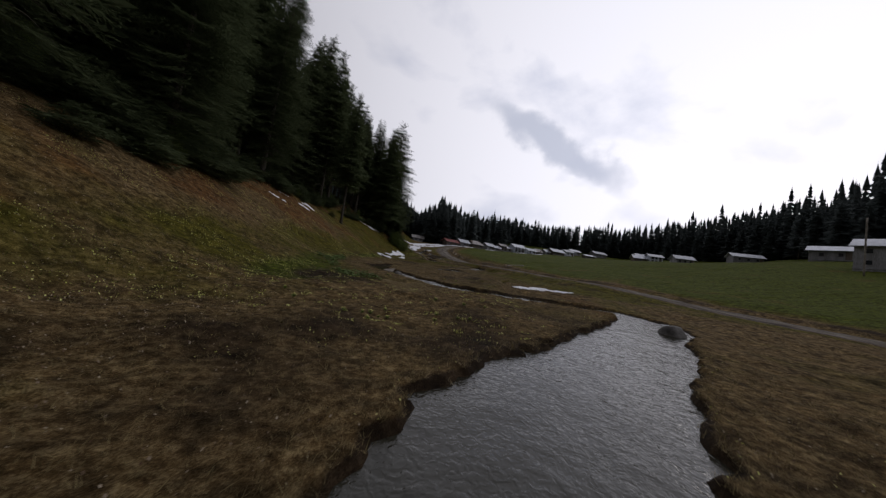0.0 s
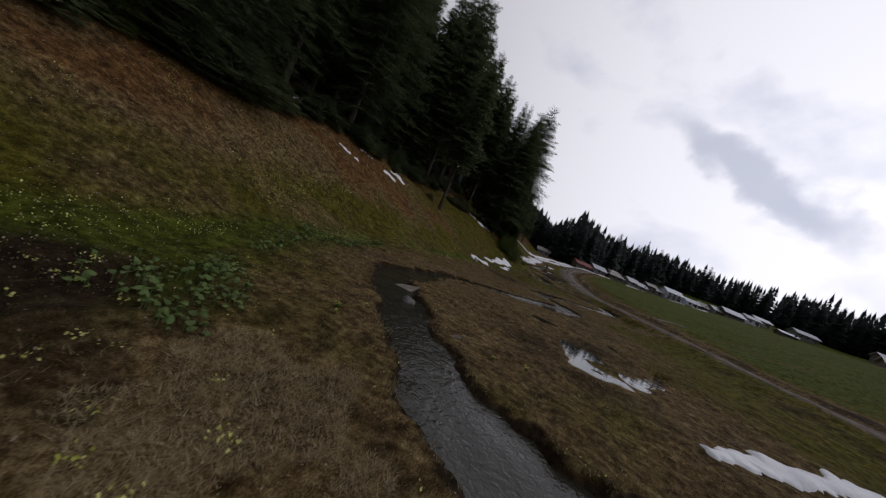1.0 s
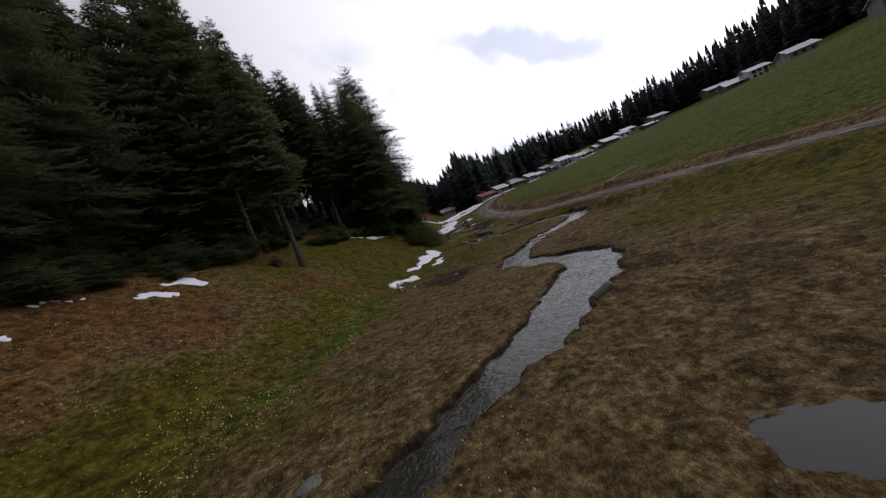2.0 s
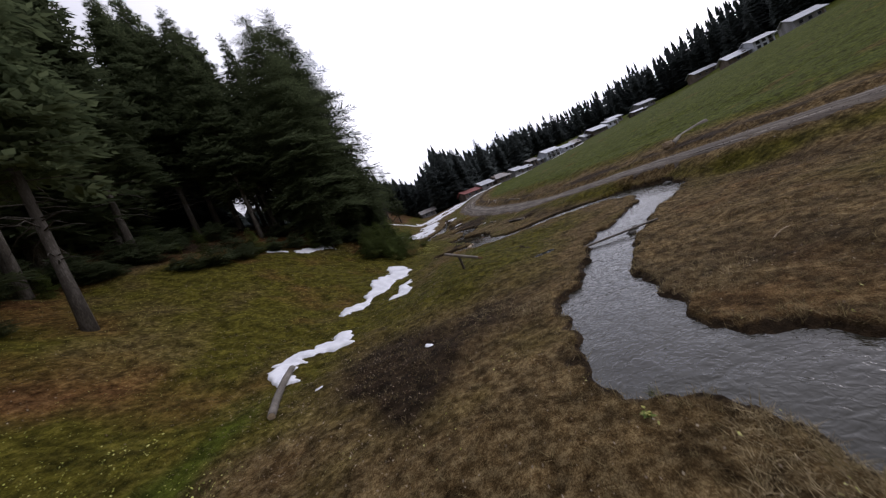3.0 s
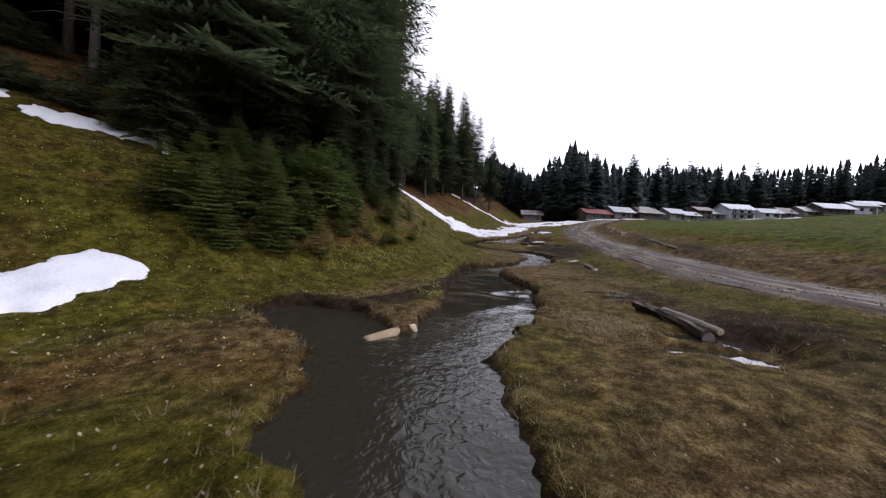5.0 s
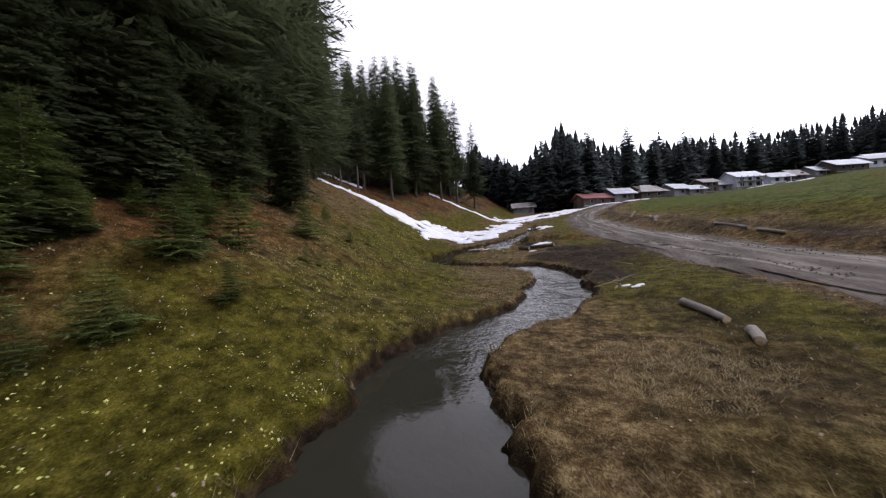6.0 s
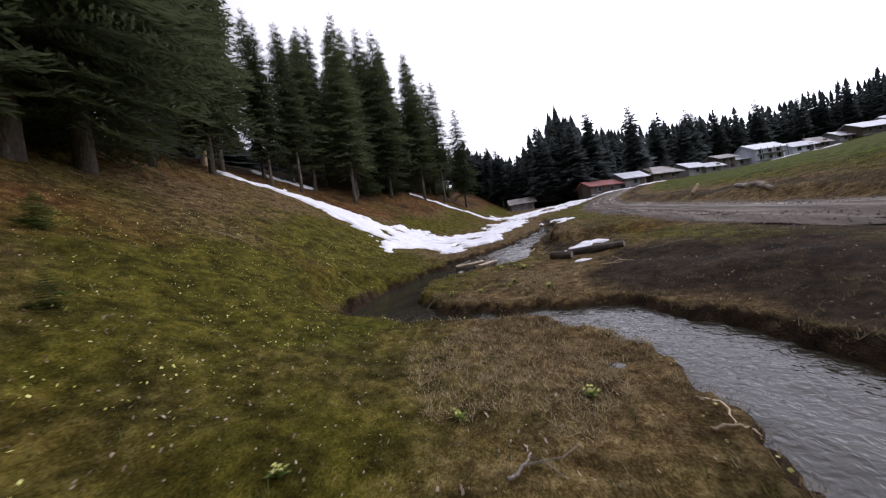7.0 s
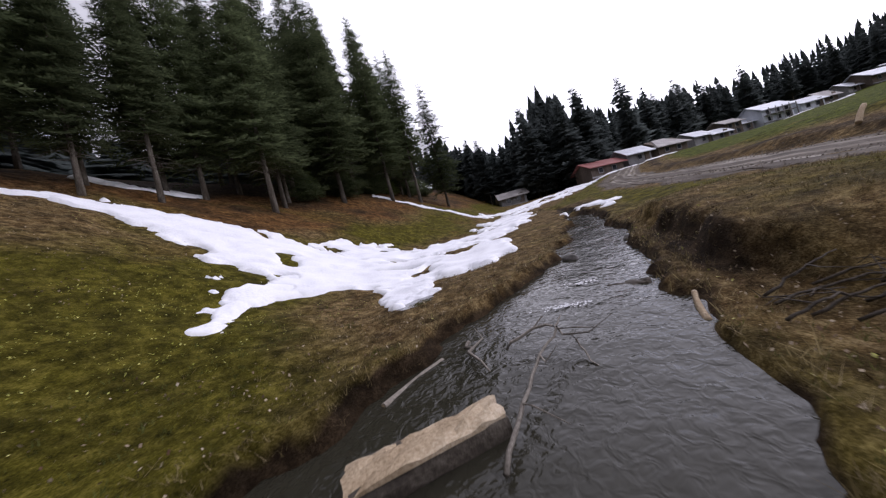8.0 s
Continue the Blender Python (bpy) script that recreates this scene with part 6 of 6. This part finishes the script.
for k, (x, y, s) in enumerate(((-5.4, 30.2, 0.3), (-5.5, 29.4, 0.24), (-6.0, 28.7, 0.2), (-4.6, 30.6, 0.18), 
                            (2.9, 50.9, 0.16), (3.3, 51.4, 0.14), (-0.6, 20.6, 0.2), (-2.6, 21.6, 0.22), (-7.4, 86.0, 0.12), (-5.9, 94.2, 0.16), (-4.7, 95.0, 0.14), (7.7, 56.3, 0.2), (-0.2, 70.9, 0.12))):
    rock(x, y, s, s * 0.8, s * 0.6, 20 + k, "small dark stone in the brook", 0.35, float(water_z(y)) - 0.02)


# ---- small growth ----
grng = np.random.default_rng(23)


def free_places(n, lo, hi, edge=0.06):
    """Places on the ground, clear of water, track and snow."""
    x, y = grng.uniform(lo[0], hi[0], n), grng.uniform(lo[1], hi[1], n)
    ok = np.abs(x - road_x(y)) > 2.2
    ok &= bank_distance(x, y) > edge
    for group in PUDDLES:
        ok &= puddle_edge(group, x, y) > 1.15
    for line in SNOW_LINES:
        near_line = (x > line[:, 0].min() - 3) & (x < line[:, 0].max() + 3) & (y > line[:, 1].min() - 3) & (y < line[:, 1].max() + 3)
        if near_line.any():
            ok[near_line] &= edge_distance(x[near_line], y[near_line], line) > 0.1
    return x[ok], y[ok]


def blades(name, x, y, per, size, mat, label, lean=0.8, width=0.1, lift=-0.01):
    """Tufts of narrow blades, all one mass of growth."""
    z = ground_z(x, y) + lift
    n = len(x) * per
    bx, by, bz = (np.repeat(v, per) for v in (x, y, z))
    bx, by = bx + grng.normal(0, 0.025, n), by + grng.normal(0, 0.025, n)
    a = grng.uniform(0, 2 * np.pi, n)
    h = np.repeat(grng.uniform(*size, len(x)), per) * grng.uniform(0.6, 1.2, n)
    out = h * grng.uniform(0.2, lean, n)
    w = h * width
    v = np.empty((n, 3, 3), np.float32)
    v[:, 0] = np.stack([bx - np.sin(a) * w, by + np.cos(a) * w, bz], 1)
    v[:, 1] = np.stack([bx + np.sin(a) * w, by - np.cos(a) * w, bz], 1)
    v[:, 2] = np.stack([bx + np.cos(a) * out, by + np.sin(a) * out, bz + h], 1)
    me = bpy.data.meshes.new(name)
    me.vertices.add(n * 3)
    me.vertices.foreach_set("co", v.ravel())
    me.loops.add(n * 3)
    me.loops.foreach_set("vertex_index", np.arange(n * 3, dtype=np.int32))
    me.polygons.add(n)
    me.polygons.foreach_set("loop_start", np.arange(0, n * 3, 3, dtype=np.int32))
    me.update(calc_edges=True)
    me.materials.append(mat)
    return tagged(new(name, me), label, "grass", kind="stuff")


def flakes(name, x, y, size, mat, label, category, tilt=0.5, lift=0.03):
    """Small lozenges lying about: petals, leaves."""
    z = ground_z(x, y) + lift
    n = len(x)
    a, s = grng.uniform(0, 2 * np.pi, n), grng.uniform(*size, n)
    t = grng.normal(0, tilt, (n, 2))
    u = np.stack([np.cos(a) * s, np.sin(a) * s, t[:, 0] * s], 1)
    w = np.stack([-np.sin(a) * s * 0.75, np.cos(a) * s * 0.75, t[:, 1] * s * 0.75], 1)
    c = np.stack([x, y, z], 1)
    v = np.stack([c - u, c - w, c + u, c + w], 1)
    me = bpy.data.meshes.new(name)
    me.vertices.add(n * 4)
    me.vertices.foreach_set("co", v.astype(np.float32).ravel())
    me.loops.add(n * 4)
    me.loops.foreach_set("vertex_index", np.arange(n * 4, dtype=np.int32))
    me.polygons.add(n)
    me.polygons.foreach_set("loop_start", np.arange(0, n * 4, 4, dtype=np.int32))
    me.update(calc_edges=True)
    me.materials.append(mat)
    return tagged(new(name, me), label, category, kind="stuff")


x, y = free_places(95000, (-11, -1), (9, 98))
firm = (edge_distance(x, y, SIDE_DITCH) > 0.08) & (grng.random(len(x)) > 0.85 * np.maximum(np.exp(-(((x - 0.4) / 2.4) ** 2 + ((y - 85) / 5.5) ** 2)), np.exp(-(((x + 2.6) / 1.15) ** 2 + ((y - 85.7) / 1.6) ** 2))))
x, y = x[firm], y[firm]
greenish = (np.exp(-(((x + 2) / 4) ** 2 + ((y - 57) / 6) ** 2)) + np.exp(-((np.interp(y, *TOE) - x - 1) / 2.6) ** 2) * 0.8 + 0.35 * vnoise(x, y, 4.0) + 1.6 * np.exp(-(((x + 4.8) / 2.0) ** 2 + ((y - 15.0) / 2.6) ** 2)) + step(y, 60, 64) * (0.22 + 0.5 * vnoise(x, y, 0.9) + 0.3 * vnoise(x, y, 0.35))) > 0.45
blades("dead_grass", x[~greenish], y[~greenish], 6, (0.035, 0.085), STRAW, "matted straw-brown grass left by the winter", 2.2, 0.05)
blades("green_grass", x[greenish], y[greenish], 6, (0.03, 0.07), BLADE, "short moss-green grass on the damp turf", 1.4, 0.06)
bx, by = free_places(120000, (-9.5, -1), (9, 98), 0.0)
bd = bank_distance(bx, by)
rim = (bd < 0.30) & (bd > 0.0) & (edge_distance(bx, by, SIDE_DITCH) > 0.1)
pale = rim & (grng.random(len(bx)) < 0.4)
rim &= ~pale
blades("bank_grass", bx[rim], by[rim], 7, (0.05, 0.12), STRAW, "tousled dry grass hanging over the brook's bank", 2.0, 0.035)
blades("bleached_bank_grass", bx[pale], by[pale], 8, (0.04, 0.10), PALE_STRAW, "bleached dry tufts along the brook's bank", 2.0, 0.04)
# bleached tussocks on the drier banks
px_, py_ = [], []
for cx, cy, r, n in ((-1.2, 15.7, 1.8, 3400), (-0.2, 41.6, 1.3, 900), (-1.5, 47.5, 0.9, 500), (-4.5, 82.4, 1.7, 1500), (-4.6, 86.1, 1.15, 800), (0.8, 70.5, 1.7, 1300), (-0.2, 73.6, 1.4, 900), (0.9, 66.6, 1.3, 1100), (2.0, 72.4, 1.5, 700), (-2.2, 48.6, 1.2, 200), (-3.6, 78.6, 1.5, 350), (1.4, 46.2, 1.6, 400)):
    x, y = free_places(n * 2, (cx - r, cy - r), (cx + r, cy + r), 0.03)
    keep = np.hypot(x - cx, y - cy) < r * (0.75 + 0.35 * vnoise(x, y, 0.7))
    px_, py_ = np.r_[px_, x[keep]], np.r_[py_, y[keep]]
blades("bleached_tussocks", px_, py_, 9, (0.03, 0.07), PALE_STRAW, "bleached tussocks of dry grass on the banks", 2.6, 0.06)
frng = np.random.default_rng(4)
x, y = np.concatenate([frng.normal((cx, cy), (sx, sy), (n, 2)) for cx, cy, sx, sy, n in ((-6.15, 91.75, 0.14, 0.035, 110), (-7.3, 88.85, 0.05, 0.10, 60), (-7.15, 87.6, 0.04, 0.12, 50), (-6.35, 88.1, 0.06, 0.05, 40), (-5.85, 92.5, 0.10, 0.05, 50), (-7.5, 87.0, 0.03, 0.12, 30))]).T
foam = flakes("foam", x, y, (0.008, 0.022), FOAM, "white foam where water drops over a stone", "foam", 0.3, 0.0)
for v in foam.data.vertices:
    v.co.z = float(water_z(v.co.y)) + 0.02
x, y = np.array([(-4.79, 85.06), (-4.11, 85.0), (-4.6, 84.9), (-5.67, 79.5), (-1.0, 43.2), (3.35, 25.15), (3.5, 25.05), (3.75, 25.1), (3.2, 24.55), (3.4, 24.5), (4.3, 26.4), (3.45, 25.7)]).T
blades("rush_tufts", x, y, 30, (0.09, 0.19), BLADE, "loose tufts of green rush on the flat", 1.1, 0.03)
x, y = free_places(170000, (-22, -4), (-4, 96))
slope = np.interp(y, *TOE) - x
ok = (slope > -1.5) & (vnoise(x, y, 2.2) + 0.6 * vnoise(x, y, 0.8) > 0.05)
far = ok & (y < 46) & (vnoise(x, y, 1.1) > -0.1)
flakes("hill_primroses", x[far][:14000], y[far][:14000], (0.008, 0.020), PETAL, "pale yellow primrose clumps on the hillside", "flowers", 0.7, 0.04)
ok &= y > 40
flakes("primroses", x[ok][:17000], y[ok][:17000], (0.006, 0.014), PETAL, "scattered pale yellow primroses on the slope", "flowers")
flakes("leaf_litter", x[~ok][:60000], y[~ok][:60000], (0.007, 0.018), LITTER, "fallen brown leaves strewn over the slope", "leaves", 0.7, 0.02)
x, y = free_places(46000, (-9, 0), (8, 98))
flakes("turf_litter", x[:34000], y[:34000], (0.005, 0.017), LITTER, "bits of dead leaf and stalk on the turf", "leaves", 0.6, 0.03)
ok = (vnoise(x, y, 1.6) > 0.45) | (bank_distance(x, y) < 0.5)
cx, cy = free_places(700, (-8.0, 7.5), (3.5, 15.5))
cx, cy = np.repeat(cx[:210], 12), np.repeat(cy[:210], 12)
flakes("primrose_drifts", cx + grng.normal(0, 0.07, len(cx)), cy + grng.normal(0, 0.07, len(cx)), (0.010, 0.024), PETAL, "drifts of yellow primroses in the dead grass", "flowers", 0.6, 0.045)
cx, cy = free_places(1900, (-13.5, 62), (-4.0, 92))
keep = np.interp(cy, *TOE) - cx > 0.3
cx, cy = cx[keep], cy[keep]
cx, cy = np.repeat(cx[:700], 9), np.repeat(cy[:700], 9)
flakes("slope_drifts", cx + grng.normal(0, 0.13, len(cx)), cy + grng.normal(0, 0.13, len(cx)), (0.007, 0.016), PETAL, "drifts of pale primroses on the slope's foot", "flowers", 0.6, 0.045)
ok &= (x < -2.2) | (y < 44)
lx = grng.uniform(0, 1, 260)
cx, cy = np.interp(lx, [0, 0.3, 0.6, 1], [-2.75, -3.05, -3.35, -4.0]) + grng.normal(0, 0.30, 260), 66.8 + 5.2 * lx
cx, cy = np.r_[np.repeat(cx, 6), np.repeat(grng.normal(-6.1, 0.5, 130), 6)], np.r_[np.repeat(cy, 6), np.repeat(grng.normal(68.9, 0.7, 130), 6)]
cx, cy = cx + grng.normal(0, 0.12, len(cx)), cy + grng.normal(0, 0.12, len(cx))
dry = bank_distance(cx, cy) > 0.04
flakes("brookside_drifts", cx[dry], cy[dry], (0.007, 0.017), PETAL, "yellow primroses crowding the brook's edge", "flowers", 0.6, 0.04)
flakes("bank_flowers", x[ok][:1800], y[ok][:1800], (0.009, 0.02), PETAL, "yellow spring flowers along the brook's bank", "flowers")

# butterbur by the wet ditch
leaf_v, leaf_f = [(0, 0, 0.0)], []
for k in range(13):
    a = -2.7 + 5.4 * k / 12
    rad = 0.13 * (1 - 0.12 * abs(math.sin(6 * a))) * (0.75 + 0.25 * math.cos(a * 0.5))
    leaf_v.append((0.05 + rad * math.cos(a), rad * math.sin(a), 0.03 * math.cos(2 * a) - 0.035))
leaf_f = [(0, k, k + 1) for k in range(1, 13)]
LEAF = bpy.data.meshes.new("leaf")
LEAF.from_pydata(leaf_v, [], leaf_f)
LEAF.materials.append(HERB)
hrng = np.random.default_rng(8)
for x, y, r in ((-4.3, 15.4, 0.55), (-4.7, 16.2, 0.5), (-4.0, 16.8, 0.5), (-3.6, 15.7, 0.5), (-2.9, 15.6, 0.35), (-4.6, 17.0, 0.5), (-3.4, 16.5, 0.45), (-5.0, 17.2, 0.4), (-5.2, 17.6, 0.4), (-6.1, 19.2, 0.4),
                (-7.1, 22.0, 0.5), (-7.4, 22.9, 0.5), (-7.1, 23.7, 0.45), (-7.5, 24.6, 0.45), (-8.0, 22.5, 0.4), (-7.0, 21.0, 0.5), (-7.9, 26.0, 0.4), (-8.4, 28.0, 0.35), (-6.6, 20.2, 0.4)):
    ob = new("butterbur")
    ob.location = (x, y, place_z(x, y))
    for _ in range(24):
        a, q = hrng.uniform(0, 6.28), r * math.sqrt(hrng.random())
        h = hrng.uniform(0.06, 0.2)
        lf = new("leaf", LEAF)
        lf.parent = ob
        gz = place_z(x + q * math.cos(a), y + q * math.sin(a)) - ob.location.z
        lf.matrix_local = pose(q * math.cos(a), q * math.sin(a), gz + h, hrng.normal(0, 14), hrng.normal(0, 14), hrng.uniform(0, 360)) @ Matrix.Scale(hrng.uniform(0.3, 0.68), 4)
        part("stalk", tube([(q * math.cos(a), q * math.sin(a), gz - 0.02), (q * math.cos(a) + 0.01, q * math.sin(a), gz + h)], [0.008, 0.006], 5), HERB, ob)
    tagged(ob, "low butterbur plant with broad grey-green leaves", "plant", "butterbur by the ditch")

# primroses standing singly on the banks
bm = bmesh.new()
rows = [[bm.verts.new((0.09 * t, side * 0.021 * math.sin(math.pi * (0.15 + 0.8 * t)), 0.03 * math.sin(2.2 * t) + 0.004 * abs(side))) for side in (-1, 0, 1)] for t in (0.0, 0.3, 0.65, 1.0)]
for a, b in zip(rows, rows[1:]):
    for k in range(2):
        bm.faces.new((a[k], a[k + 1], b[k + 1], b[k]))
ROSETTE_LEAF = bpy.data.meshes.new("leaf")
bm.to_mesh(ROSETTE_LEAF)
bm.free()
ROSETTE_LEAF.materials.append(ROSETTE)
bm = bmesh.new()
hub = bm.verts.new((0, 0, -0.005))
ring = [bm.verts.new((r * math.cos(a), r * math.sin(a), 0.004)) for a, r in ((k * math.pi / 5, 0.021 if k % 2 else 0.010) for k in range(10))]
for k in range(10):
    bm.faces.new((hub, ring[k], ring[(k + 1) % 10]))
BLOSSOM = bpy.data.meshes.new("flower")
bm.to_mesh(BLOSSOM)
bm.free()
BLOSSOM.materials.append(PETAL)


def primrose(x, y, seed):
    rng = np.random.default_rng(seed)
    ob = new("primrose")
    ob.matrix_world = pose(x, y, place_z(x, y) + 0.01, 0, 0, rng.uniform(0, 360)) @ Matrix.Scale(rng.uniform(0.85, 1.3), 4)
    for k in range(9):
        lf = new("leaf", ROSETTE_LEAF)
        lf.parent = ob
        lf.matrix_local = pose(0, 0, 0, 0, rng.uniform(-35, 5), 40 * k + rng.uniform(-12, 12)) @ Matrix.Scale(rng.uniform(0.7, 1.15), 4)
    for _ in range(8):
        a, q, h = rng.uniform(0, 6.28), rng.uniform(0.01, 0.06), rng.uniform(0.05, 0.09)
        fl = new("flower", BLOSSOM)
        fl.parent = ob
        fl.matrix_local = pose(q * math.cos(a), q * math.sin(a), h, rng.normal(0, 18), rng.normal(0, 18), rng.uniform(0, 360))
        part("stalk", tube([(q * 0.3 * math.cos(a), q * 0.3 * math.sin(a), 0), (q * math.cos(a), q * math.sin(a), h)], [0.002, 0.0015], 3), ROSETTE, ob)
    return tagged(ob, "small primrose rosette with pale yellow flowers", "plant", "primroses on the banks")


for k, (x, y) in enumerate(((-5.41, 88.38), (-5.3, 87.98), (-5.78, 87.96), (-5.65, 87.72), (-5.02, 87.8), (-4.95, 87.67), (-4.73, 87.62), (-5.01, 85.9), (-5.07, 85.51), (-5.73, 85.38), (-6.34, 85.1), (-4.21, 85.26),
                            (-4.85, 80.87), (-5.67, 79.65), (-3.71, 81.49), (-2.81, 18.6), (-2.6, 18.3), (0.46, 20.36), (1.21, 20.88), (-3.91, 9.24), (-4.41, 9.71), (-2.31, 8.67), (-1.86, 8.86), (-1.69, 9.13), (-1.2, 9.11),
                            (-1.43, 8.93), (-1.62, 8.45), (0.09, 9.21), (0.76, 9.6), (1.11, 9.63), (0.05, 12.04), (1.81, 11.58), (1.07, 11.63), (0.13, 9.82), (-1.37, 9.58), (-0.6, 43.6), (-1.2, 42.9), (-2.4, 41.6))):
    primrose(x, y, 300 + k)
